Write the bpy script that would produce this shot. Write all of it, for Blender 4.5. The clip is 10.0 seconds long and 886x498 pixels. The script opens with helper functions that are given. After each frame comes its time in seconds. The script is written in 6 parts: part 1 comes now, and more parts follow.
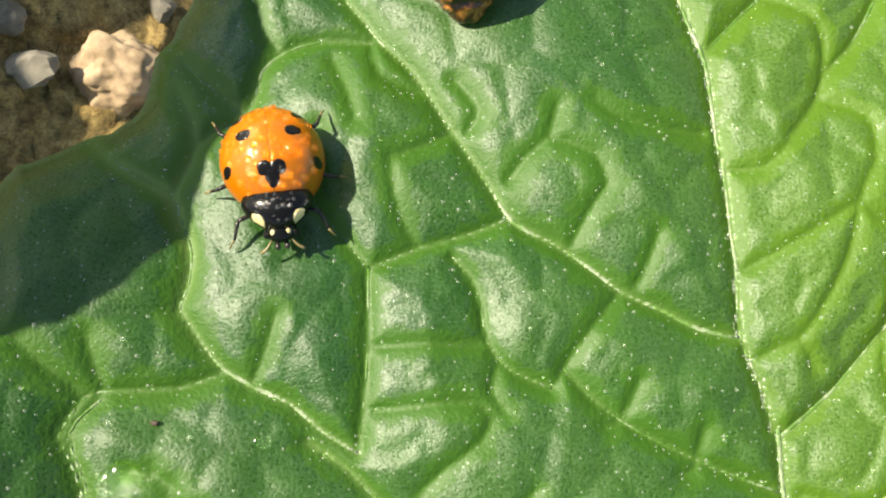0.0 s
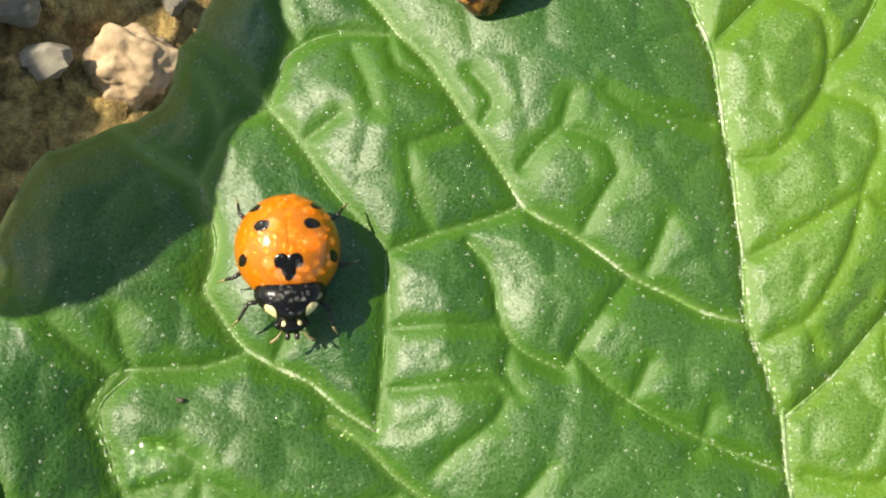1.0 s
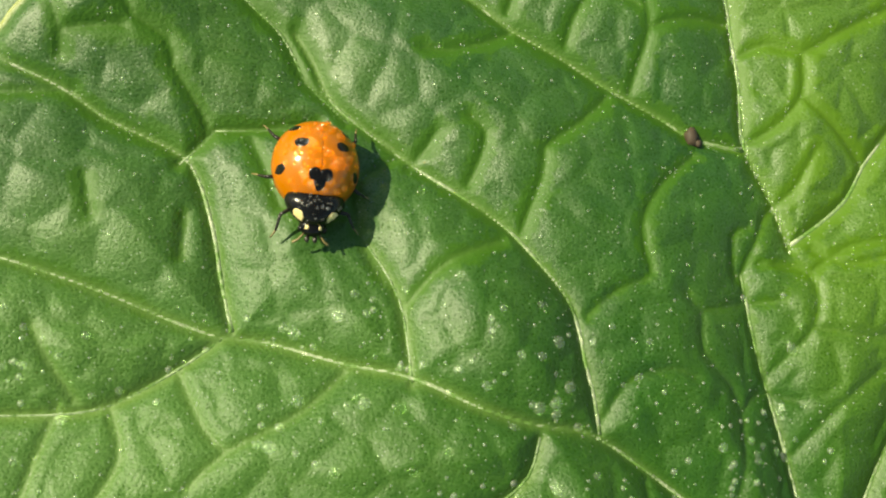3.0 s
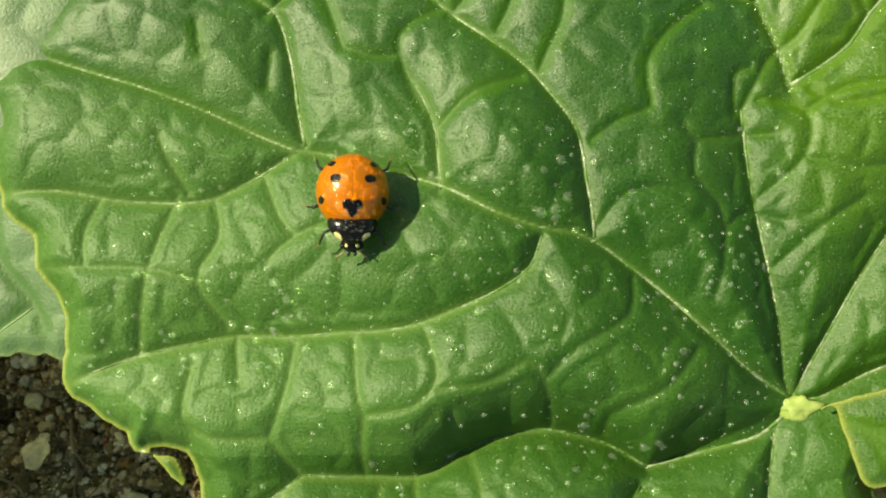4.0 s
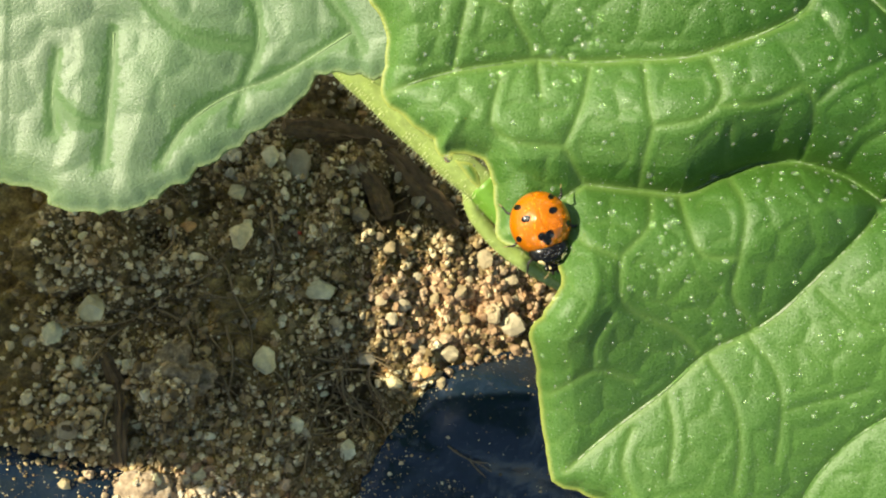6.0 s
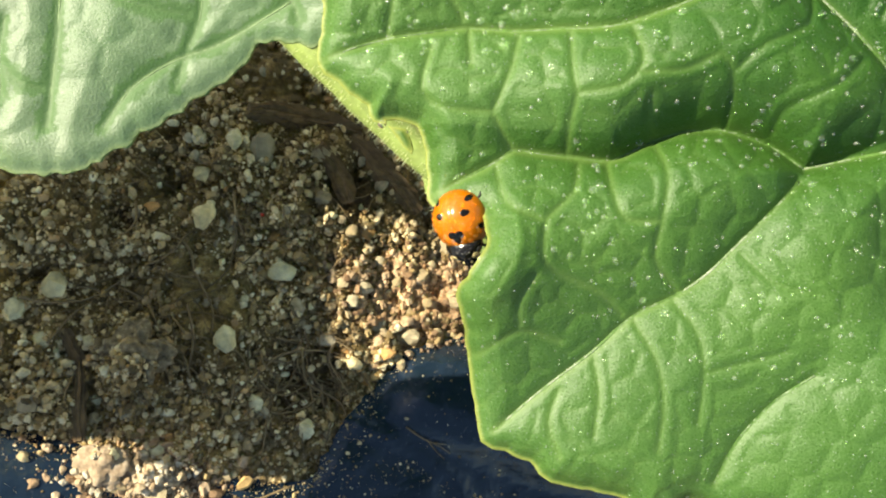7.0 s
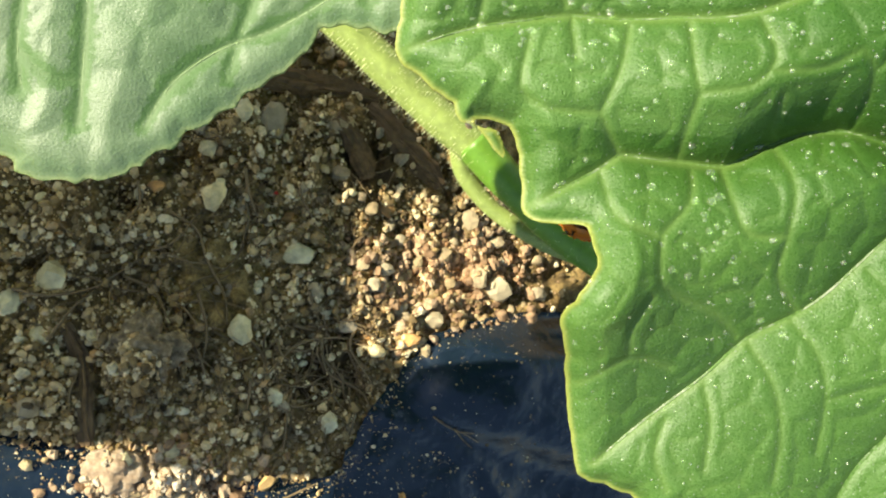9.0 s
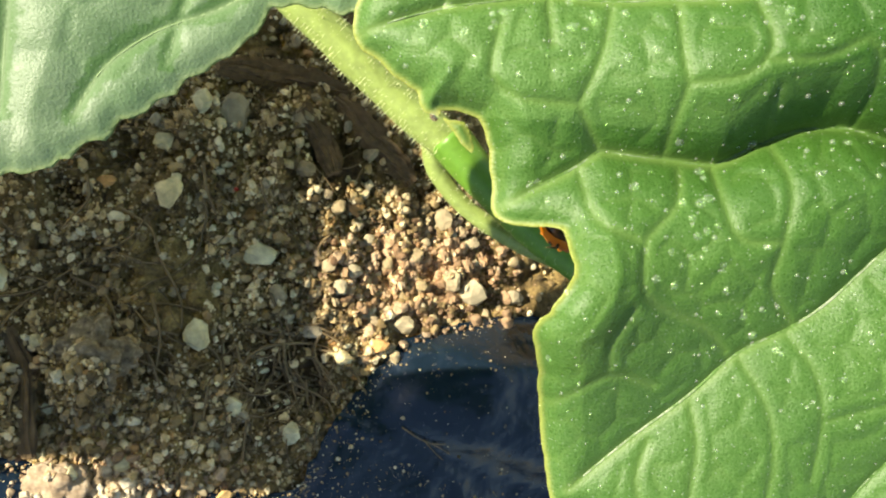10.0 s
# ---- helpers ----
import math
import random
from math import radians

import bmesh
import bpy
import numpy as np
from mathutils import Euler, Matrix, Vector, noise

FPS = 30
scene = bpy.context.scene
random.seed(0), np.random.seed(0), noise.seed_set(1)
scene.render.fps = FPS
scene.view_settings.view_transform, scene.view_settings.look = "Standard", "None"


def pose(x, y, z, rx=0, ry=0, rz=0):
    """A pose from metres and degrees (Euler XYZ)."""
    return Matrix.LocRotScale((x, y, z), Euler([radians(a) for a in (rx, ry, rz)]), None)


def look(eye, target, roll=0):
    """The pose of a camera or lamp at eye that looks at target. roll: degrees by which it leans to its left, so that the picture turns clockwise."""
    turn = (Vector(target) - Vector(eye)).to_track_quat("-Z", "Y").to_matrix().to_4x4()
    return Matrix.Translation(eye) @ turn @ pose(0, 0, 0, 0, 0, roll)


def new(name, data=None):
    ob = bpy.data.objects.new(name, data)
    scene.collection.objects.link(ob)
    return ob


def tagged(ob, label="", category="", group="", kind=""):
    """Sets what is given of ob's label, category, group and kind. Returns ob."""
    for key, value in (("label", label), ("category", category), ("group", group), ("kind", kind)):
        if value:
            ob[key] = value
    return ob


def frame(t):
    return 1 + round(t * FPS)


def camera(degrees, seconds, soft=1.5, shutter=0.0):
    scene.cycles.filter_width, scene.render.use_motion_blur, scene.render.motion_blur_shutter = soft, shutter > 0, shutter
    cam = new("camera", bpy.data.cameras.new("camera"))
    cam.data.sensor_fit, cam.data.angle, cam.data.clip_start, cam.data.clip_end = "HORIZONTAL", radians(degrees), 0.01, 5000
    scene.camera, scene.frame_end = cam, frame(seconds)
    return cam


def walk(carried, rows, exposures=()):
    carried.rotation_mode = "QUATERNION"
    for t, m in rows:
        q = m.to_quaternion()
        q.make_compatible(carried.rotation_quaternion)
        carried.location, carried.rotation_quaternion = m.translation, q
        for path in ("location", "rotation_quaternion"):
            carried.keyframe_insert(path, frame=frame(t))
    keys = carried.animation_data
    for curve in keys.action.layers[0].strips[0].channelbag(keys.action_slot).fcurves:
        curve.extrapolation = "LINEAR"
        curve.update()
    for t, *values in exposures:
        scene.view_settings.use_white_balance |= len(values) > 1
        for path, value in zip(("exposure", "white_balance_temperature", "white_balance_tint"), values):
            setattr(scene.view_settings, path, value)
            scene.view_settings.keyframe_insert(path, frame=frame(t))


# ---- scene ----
# All plan numbers below are in millimetres; MM turns them into metres.
MM = 0.001
cam = camera(50.0, 10.0, soft=2.1)
PATH = [
    (0, -0.20, 32.54, 99.79, 3.86, -5.67, -1.95),
    (0.5, -0.62, 32.44, 100.48, 3.81, -5.95, -1.87),
    (1, -1.05, 31.91, 101.25, 3.57, -5.52, -1.67),
    (1.5, -1.21, 29.77, 102.42, 3.46, -6.05, -1.18),
    (1.8, 1.04, 18.68, 102.94, 6.27, -3.80, -2.18),
    (2, -2.68, 12.16, 104.41, 8.69, -6.94, -2.02),
    (2.5, -4.99, 6.97, 110.25, 9.47, -7.76, -2.81),
    (3, -8.01, -5.87, 110.87, 9.87, -8.15, -3.64),
    (3.2, -8.67, -12.45, 112.53, 13.68, -6.96, -4.47),
    (4.3, 5.26, -12.12, 128.07, 0.28, 5.30, 0.27),
    (4.5, 4.07, -17.13, 129.36, 1.02, 4.37, 0.74),
    (5, -0.16, -21.57, 131.93, 0.46, 2.77, 1.42),
    (5.5, -7.87, -26.65, 133.52, 1.56, 4.83, 2.44),
    (6, -17.65, -31.76, 137.39, -0.10, 4.93, 3.29),
    (6.2, -16.14, -31.50, 137.93, -0.32, 4.65, 3.26),
    (7.3, -10.36, -36.86, 138.89, 0.98, 5.20, 4.00),
    (7.5, -12.27, -36.26, 138.55, 0.04, 4.24, 3.78),
    (8, -19.45, -35.68, 137.78, -0.98, 1.31, 3.78),
    (8.5, -24.69, -32.86, 134.78, -2.50, 0.49, 3.57),
    (9, -25.03, -29.57, 129.82, -3.51, 1.33, 3.59),
    (9.5, -24.11, -29.53, 124.40, -3.47, 1.08, 3.82),
    (10, -23.71, -29.38, 122.43, -3.68, 0.26, 4.10),
]
walk(cam, [(t, pose(x * MM, y * MM, z * MM, a, b, c)) for t, x, y, z, a, b, c in PATH],
     exposures=[(0.0, 1.14, 6900, 4), (1.5, 1.05, 7150, 1), (2.5, 0.84, 7600, -8), (3.2, 0.66, 7800, -10), (4.5, 0.56, 8300, -19), (5.4, 0.60, 7900, -14), (6.0, 0.97, 7050, 0), (7.3, 1.13, 6880, 3), (10.0, 1.18, 6860, 4)])

# ---- light ----
SUN_FROM = Vector((-0.60, 0.25, 0.66)).normalized()
world = bpy.data.worlds.new("sky")
scene.world = world
world.use_nodes = True
wn = world.node_tree.nodes
sky = wn.new("ShaderNodeTexSky")
sky.sky_type, sky.sun_disc = "NISHITA", False
sky.sun_elevation = math.asin(SUN_FROM.z)
sky.sun_rotation = math.atan2(SUN_FROM.x, SUN_FROM.y)
wn["Background"].inputs["Strength"].default_value = 0.084
world.node_tree.links.new(sky.outputs[0], wn["Background"].inputs["Color"])
sun_data = bpy.data.lights.new("sun", "SUN")
sun_data.energy, sun_data.angle, sun_data.color = 5.0, radians(0.55), (1.0, 0.90, 0.76)
sun = new("sun", sun_data)
sun.matrix_world = look(SUN_FROM * 3, (0, 0, 0))


# ---- materials ----
def material(name):
    m = bpy.data.materials.new(name)
    m.use_nodes = True
    return m, m.node_tree.nodes, m.node_tree.links, m.node_tree.nodes["Principled BSDF"]


def node(nodes, kind, **values):
    n = nodes.new(kind)
    for key, value in values.items():
        n.inputs[key.replace("_", " ")].default_value = value
    return n


def ramp(nodes, links, source, stops):
    r = nodes.new("ShaderNodeValToRGB")
    while len(r.color_ramp.elements) < len(stops):
        r.color_ramp.elements.new(0.5)
    for e, (at, colour) in zip(r.color_ramp.elements, stops):
        e.position, e.color = at, (*colour, 1)
    links.new(source, r.inputs[0])
    return r.outputs[0]


def mix(nodes, links, factor, a, b, mode="MIX"):
    n = nodes.new("ShaderNodeMix")
    n.data_type, n.blend_type = "RGBA", mode
    for socket, value in ((n.inputs[0], factor), (n.inputs[6], a), (n.inputs[7], b)):
        if isinstance(value, (int, float)):
            socket.default_value = value
        elif isinstance(value, tuple):
            socket.default_value = (*value, 1)
        else:
            links.new(value, socket)
    return n.outputs[2]


def place(nodes, links):
    return nodes.new("ShaderNodeTexCoord").outputs["Object"]


def noise_of(nodes, links, scale, detail=4.0, rough=0.55):
    n = node(nodes, "ShaderNodeTexNoise", Scale=scale, Detail=detail, Roughness=rough)
    links.new(place(nodes, links), n.inputs["Vector"])
    return n.outputs[0]


def bump(nodes, links, bsdf, height, strength, distance, under=None):
    b = node(nodes, "ShaderNodeBump", Strength=strength, Distance=distance)
    links.new(height, b.inputs["Height"])
    if under:
        links.new(under, b.inputs["Normal"])
    links.new(b.outputs[0], bsdf.inputs["Normal"])
    return b.outputs[0]


def plain(name, colour, rough, metal=0.0, vary=0.25, scale=900.0, relief=0.15, **more):
    m, nodes, links, bsdf = material(name)
    grain = noise_of(nodes, links, scale)
    wide = noise_of(nodes, links, scale / 7)
    dark = tuple(v * (1 - vary) for v in colour)
    light = tuple(min(1, v * (1 + vary)) for v in colour)
    links.new(mix(nodes, links, wide, ramp(nodes, links, grain, ((0.3, dark), (0.7, light))), colour), bsdf.inputs["Base Color"])
    bsdf.inputs["Roughness"].default_value, bsdf.inputs["Metallic"].default_value = rough, metal
    for key, value in more.items():
        bsdf.inputs[key.replace("_", " ")].default_value = value
    bump(nodes, links, bsdf, grain, relief, 0.0002)
    return m


def leaf_material(name, green, pale, trough, vein, rough, shine, wax, sheer=0.34, glow=(0.24, 0.50, 0.012), specks=1.0):
    """Waxy leaf blade: pale waxy cells with pores, yellower green along the veins, pale veins, yellow margin."""
    m, nodes, links, bsdf = material(name)

    def attribute(key):
        n = nodes.new("ShaderNodeAttribute")
        n.attribute_name = key
        return n.outputs["Fac"]

    veins, rim, yellower, pith, painted_sheen, waxy = (attribute(k) for k in ("vein", "rim", "yellower", "pith", "painted_sheen", "waxy"))
    bare = attribute("bare")
    fine, mid, wide = noise_of(nodes, links, 6500, 2, 0.6), noise_of(nodes, links, 620, 3, 0.5), noise_of(nodes, links, 70, 3)
    base = mix(nodes, links, ramp(nodes, links, wide, ((0.35, (0, 0, 0)), (0.68, (1, 1, 1)))), green, pale)
    base = mix(nodes, links, 0.45, base, ramp(nodes, links, mid, ((0.3, (0.72, 0.76, 0.7)), (0.7, (1.22, 1.18, 1.2)))), "MULTIPLY")
    base = mix(nodes, links, yellower, base, tuple(v * w for v, w in zip(pale, (1.9, 1.45, 1.2))))
    # paler, bluish sheen of the sun-facing parts, painted into the colour
    base = mix(nodes, links, painted_sheen, base, tuple(v * w for v, w in zip(pale, (2.35, 1.75, 5.4))))
    pores = nodes.new("ShaderNodeTexVoronoi")
    pores.inputs["Scale"].default_value = 3500
    links.new(place(nodes, links), pores.inputs["Vector"])
    dots = ramp(nodes, links, pores.outputs["Distance"], ((0.12, (0.22, 0.32, 0.14)), (0.27, (1, 1, 1))))
    base = mix(nodes, links, 0.62 * specks, base, ramp(nodes, links, fine, ((0.34, (0.62, 0.72, 0.55)), (0.66, (1.42, 1.28, 1.5)))), "MULTIPLY")
    base = mix(nodes, links, 0.65 * specks, base, mix(nodes, links, 1.0, base, dots, "MULTIPLY"))
    # bare, ragged strips along the veins between the greyish wax
    torn = nodes.new("ShaderNodeMath")
    torn.operation = "MULTIPLY_ADD"
    links.new(noise_of(nodes, links, 900, 5, 0.72), torn.inputs[0])
    torn.inputs[1].default_value = 0.95
    links.new(bare, torn.inputs[2])
    torn = ramp(nodes, links, torn.outputs[0], ((0.79, (0, 0, 0)), (0.90, (1, 1, 1))))
    strip = mix(nodes, links, yellower, trough, tuple(v * w for v, w in zip(trough, (2.2, 1.5, 1.5))))
    base = mix(nodes, links, mix(nodes, links, 1.0, torn, (0.8,) * 3, "MULTIPLY"), base, strip)
    base = mix(nodes, links, veins, base, vein)
    # pale wax crystals
    crystals = nodes.new("ShaderNodeTexVoronoi")
    crystals.inputs["Scale"].default_value = 2100
    links.new(place(nodes, links), crystals.inputs["Vector"])
    base = mix(nodes, links, ramp(nodes, links, crystals.outputs["Distance"], ((0.07, (0.55,) * 3), (0.15, (0, 0, 0)))), base, (0.42, 0.50, 0.36))
    base = mix(nodes, links, rim, base, (0.44, 0.47, 0.10))
    links.new(base, bsdf.inputs["Base Color"])
    grain = ramp(nodes, links, fine, ((0.35, (rough - 0.10,) * 3), (0.65, (rough + 0.12,) * 3)))
    links.new(mix(nodes, links, torn, grain, (rough + 0.12,) * 3), bsdf.inputs["Roughness"])
    links.new(mix(nodes, links, pith, mix(nodes, links, 1.0, (shine,) * 3, dots, "MULTIPLY"), (0.35,) * 3), bsdf.inputs["Specular IOR Level"])
    leather = noise_of(nodes, links, 1700, 3, 0.6)
    patches = ramp(nodes, links, noise_of(nodes, links, 420, 5, 0.75), ((0.34, (0.5,) * 3), (0.6, (1, 1, 1))))
    low = bump(nodes, links, bsdf, mid, 0.06, 0.0004)
    low = bump(nodes, links, bsdf, leather, 0.12, 0.0002, low)
    skin = bump(nodes, links, bsdf, fine, 0.4, 0.00010, low)
    bump(nodes, links, bsdf, pores.outputs["Distance"], 0.35, 0.0001, skin)
    # the film of wax and water on the cells
    coat = nodes.new("ShaderNodeMath")
    coat.operation = "MULTIPLY"
    wet = node(nodes, "ShaderNodeBump", Strength=0.45, Distance=0.00007)
    links.new(fine, wet.inputs["Height"])
    links.new(low, wet.inputs["Normal"])
    links.new(wet.outputs[0], bsdf.inputs["Coat Normal"])
    links.new(mix(nodes, links, torn, mix(nodes, links, 1.0, mix(nodes, links, 1.0, (wax,) * 3, dots, "MULTIPLY"), mix(nodes, links, 0.8, mix(nodes, links, 1.0, patches, ramp(nodes, links, painted_sheen, ((0.0, (1, 1, 1)), (0.5, (0.45,) * 3))), "MULTIPLY"), ramp(nodes, links, fine, ((0.38, (0.25,) * 3), (0.6, (1.0,) * 3))), "MULTIPLY"), "MULTIPLY"), (0.25 * wax,) * 3), coat.inputs[0])
    links.new(waxy, coat.inputs[1])
    links.new(coat.outputs[0], bsdf.inputs["Coat Weight"])
    bsdf.inputs["Coat Roughness"].default_value = 0.50
    bsdf.inputs["Coat IOR"].default_value = 1.9
    through_light = node(nodes, "ShaderNodeBsdfTranslucent")
    links.new(mix(nodes, links, 0.6, base, glow), through_light.inputs["Color"])
    both = nodes.new("ShaderNodeMixShader")
    both.inputs[0].default_value = sheer
    links.new(bsdf.outputs[0], both.inputs[1])
    links.new(through_light.outputs[0], both.inputs[2])
    links.new(both.outputs[0], nodes["Material Output"].inputs["Surface"])
    return m


def stone_material(name, stops, relief=0.5):
    m, nodes, links, bsdf = material(name)
    info = nodes.new("ShaderNodeObjectInfo")
    island = nodes.new("ShaderNodeNewGeometry")
    both = nodes.new("ShaderNodeMath")
    both.operation = "ADD"
    links.new(info.outputs["Random"], both.inputs[0])
    links.new(island.outputs["Random Per Island"], both.inputs[1])
    wrap = nodes.new("ShaderNodeMath")
    wrap.operation = "FRACT"
    links.new(both.outputs[0], wrap.inputs[0])
    tone = ramp(nodes, links, wrap.outputs[0], stops)
    grain = noise_of(nodes, links, 1500, 5, 0.7)
    speck = ramp(nodes, links, grain, ((0.3, (0.62, 0.62, 0.62)), (0.65, (1.12, 1.1, 1.07))))
    tone = mix(nodes, links, 0.8, tone, ramp(nodes, links, noise_of(nodes, links, 110, 4, 0.6), ((0.36, (0.68, 0.65, 0.58)), (0.62, (1.58, 1.58, 1.48)))), "MULTIPLY")
    links.new(mix(nodes, links, 0.9, tone, speck, "MULTIPLY"), bsdf.inputs["Base Color"])
    bsdf.inputs["Roughness"].default_value = 0.8
    bump(nodes, links, bsdf, grain, relief, 0.0003)
    return m


def soil_material():
    m, nodes, links, bsdf = material("soil")
    wide, mid, fine = noise_of(nodes, links, 42, 4), noise_of(nodes, links, 420, 6, 0.65), noise_of(nodes, links, 2400, 4, 0.7)
    tone = ramp(nodes, links, mid, ((0.3, (0.075, 0.052, 0.017)), (0.5, (0.30, 0.22, 0.085)), (0.72, (0.56, 0.44, 0.19))))
    tone = mix(nodes, links, 0.75, tone, ramp(nodes, links, fine, ((0.32, (0.45, 0.43, 0.4)), (0.62, (1.25, 1.22, 1.15)))), "MULTIPLY")
    tone = mix(nodes, links, 0.8, tone, ramp(nodes, links, wide, ((0.40, (0.58, 0.52, 0.44)), (0.60, (1.3, 1.25, 1.16)))), "MULTIPLY")
    dark_soil = nodes.new("ShaderNodeAttribute")
    dark_soil.attribute_name = "dark_soil"
    tone = mix(nodes, links, dark_soil.outputs["Fac"], tone, mix(nodes, links, 1.0, tone, (0.34, 0.28, 0.22), "MULTIPLY"))
    links.new(tone, bsdf.inputs["Base Color"])
    bsdf.inputs["Roughness"].default_value = 0.92
    low = bump(nodes, links, bsdf, mid, 1.0, 0.0012)
    bump(nodes, links, bsdf, fine, 0.9, 0.0004, low)
    return m


def film_material():
    m, nodes, links, bsdf = material("mulch film")
    wide, dust = noise_of(nodes, links, 70, 4), noise_of(nodes, links, 900, 5, 0.75)
    links.new(mix(nodes, links, ramp(nodes, links, dust, ((0.60, (0, 0, 0)), (0.78, (0.3, 0.3, 0.3)))), (0.008, 0.017, 0.030), (0.16, 0.13, 0.10)), bsdf.inputs["Base Color"])
    links.new(ramp(nodes, links, dust, ((0.4, (0.09,) * 3), (0.7, (0.34,) * 3))), bsdf.inputs["Roughness"])
    bsdf.inputs["Specular IOR Level"].default_value = 0.6
    low = bump(nodes, links, bsdf, wide, 0.35, 0.004)
    bump(nodes, links, bsdf, dust, 0.25, 0.0003, low)
    return m


def water_material(name="water", rough=0.13, clear=1.0, tint=(1, 1, 1)):
    m, nodes, links, bsdf = material(name)
    bsdf.inputs["Base Color"].default_value = (*tint, 1)
    bsdf.inputs["Roughness"].default_value = rough
    bsdf.inputs["IOR"].default_value = 1.33
    bsdf.inputs["Transmission Weight"].default_value = clear
    bump(nodes, links, bsdf, noise_of(nodes, links, 600, 2), 0.06, 0.0001)
    return m


LEAF = leaf_material("leaf blade", (0.020, 0.094, 0.002), (0.052, 0.142, 0.010), (0.048, 0.146, 0.001), (0.16, 0.27, 0.06), 0.50, 0.4, 1.0)
LEAF_PALE = leaf_material("pale leaf blade", (0.135, 0.24, 0.095), (0.215, 0.30, 0.165), (0.095, 0.205, 0.050), (0.26, 0.35, 0.18), 0.50, 0.5, 0.45, specks=0.25)
# unseen shade leaves: a bright see-through glow lightens the soil beneath
LEAF_SHEER = leaf_material("sheer leaf blade", (0.03, 0.10, 0.004), (0.14, 0.18, 0.03), (0.06, 0.16, 0.002), (0.16, 0.27, 0.06), 0.55, 0.3, 0.3, 0.85, (0.95, 0.88, 0.42))
# unseen shade leaf that passes little light, to deepen its shadow
LEAF_DENSE = leaf_material("dense leaf blade", (0.020, 0.094, 0.002), (0.046, 0.138, 0.007), (0.050, 0.150, 0.001), (0.16, 0.27, 0.06), 0.50, 0.4, 0.6, 0.06)
def rib_material(name, green, pale):
    """Leaf rib: green, with ragged whitish stretches of wax."""
    m, nodes, links, bsdf = material(name)
    worn = ramp(nodes, links, noise_of(nodes, links, 520, 4, 0.7), ((0.44, (0, 0, 0)), (0.6, (1, 1, 1))))
    tone = mix(nodes, links, worn, green, pale)
    grain = noise_of(nodes, links, 2600, 3)
    links.new(mix(nodes, links, 0.7, tone, ramp(nodes, links, grain, ((0.3, (0.7,) * 3), (0.7, (1.25,) * 3))), "MULTIPLY"), bsdf.inputs["Base Color"])
    links.new(ramp(nodes, links, worn, ((0.0, (0.55,) * 3), (1.0, (0.36,) * 3))), bsdf.inputs["Roughness"])
    bump(nodes, links, bsdf, grain, 0.5, 0.0002)
    return m


RIB = rib_material("leaf rib", (0.10, 0.20, 0.035), (0.32, 0.37, 0.24))
PALE_RIB = plain("pale rib", (0.27, 0.38, 0.16), 0.6, vary=0.2, scale=1500, relief=0.4)
JOINT = plain("vein joint", (0.34, 0.42, 0.12), 0.55, vary=0.2, scale=900, relief=0.3)
SIDE_RIB = rib_material("side vein", (0.070, 0.165, 0.018), (0.24, 0.31, 0.17))
STEM = plain("light green stem", (0.27, 0.35, 0.095), 0.42, vary=0.35, scale=900, relief=0.4)
STEM_DARK = plain("green stalk", (0.13, 0.27, 0.03), 0.42, vary=0.25, scale=900, relief=0.4)
STEM_HAIR = plain("stem hair", (0.62, 0.66, 0.36), 0.5)
SOIL = soil_material()
STONE = stone_material("pebble", ((0.0, (0.38, 0.32, 0.21)), (0.25, (0.32, 0.25, 0.14)), (0.5, (0.42, 0.37, 0.26)), (0.7, (0.37, 0.25, 0.12)), (0.85, (0.46, 0.42, 0.31)), (1.0, (0.27, 0.21, 0.12))))
GRAIN = stone_material("grit", ((0.0, (0.09, 0.063, 0.025)), (0.3, (0.29, 0.205, 0.09)), (0.55, (0.48, 0.36, 0.185)), (0.75, (0.66, 0.545, 0.33)), (0.9, (0.80, 0.72, 0.50)), (1.0, (0.40, 0.23, 0.085))), 0.7)
# grit of the sunlit patches: the sun's warmth is put into its colour
GRAIN_WARM = stone_material("sunny crumbs", ((0.0, (0.18, 0.105, 0.055)), (0.3, (0.31, 0.20, 0.115)), (0.6, (0.40, 0.27, 0.165)), (0.85, (0.54, 0.41, 0.28)), (1.0, (0.27, 0.15, 0.07))), 0.9)
QUARTZ = stone_material("pale quartz", ((0.0, (0.74, 0.69, 0.44)), (0.5, (0.60, 0.56, 0.36)), (1.0, (0.72, 0.62, 0.36))), 0.3)
GREY_STONE = stone_material("grey stone", ((0.0, (0.16, 0.15, 0.13)), (0.5, (0.22, 0.20, 0.17)), (1.0, (0.13, 0.12, 0.10))), 0.6)
OCHRE = stone_material("ochre stone", ((0.0, (0.52, 0.30, 0.09)), (0.5, (0.46, 0.26, 0.10)), (1.0, (0.60, 0.42, 0.18))), 0.3)
FILM = film_material()
WATER = water_material()
BEAD = water_material("bead on orange", 0.12, 0.93, (1.0, 0.62, 0.12))
CLEAR = water_material("clear bead", 0.11, 0.97)
DROP = water_material("drop", 0.10, 0.96)
DEW = water_material("dew", 0.22, 0.90, (0.82, 0.86, 0.78))
ROOT = plain("dry root", (0.22, 0.155, 0.075), 0.85, vary=0.35)
WOOD = plain("rotten wood", (0.14, 0.092, 0.042), 0.9, vary=0.7, scale=900, relief=0.8)
SHELL = plain("orange wing case", (0.41, 0.119, 0.0002), 0.42, vary=0.10, scale=500, relief=0.04, Coat_Weight=0.7, Coat_Roughness=0.16, Specular_IOR_Level=0.15)
BLACK = plain("black shell", (0.005, 0.0045, 0.004), 0.22, vary=0.3, relief=0.2, Specular_IOR_Level=0.28)
CREAM = plain("cream patch", (0.74, 0.60, 0.28), 0.35, vary=0.12)
LIMB = plain("dark leg", (0.018, 0.014, 0.010), 0.38, vary=0.35)
AMBER = plain("amber leg tip", (0.20, 0.155, 0.06), 0.4)
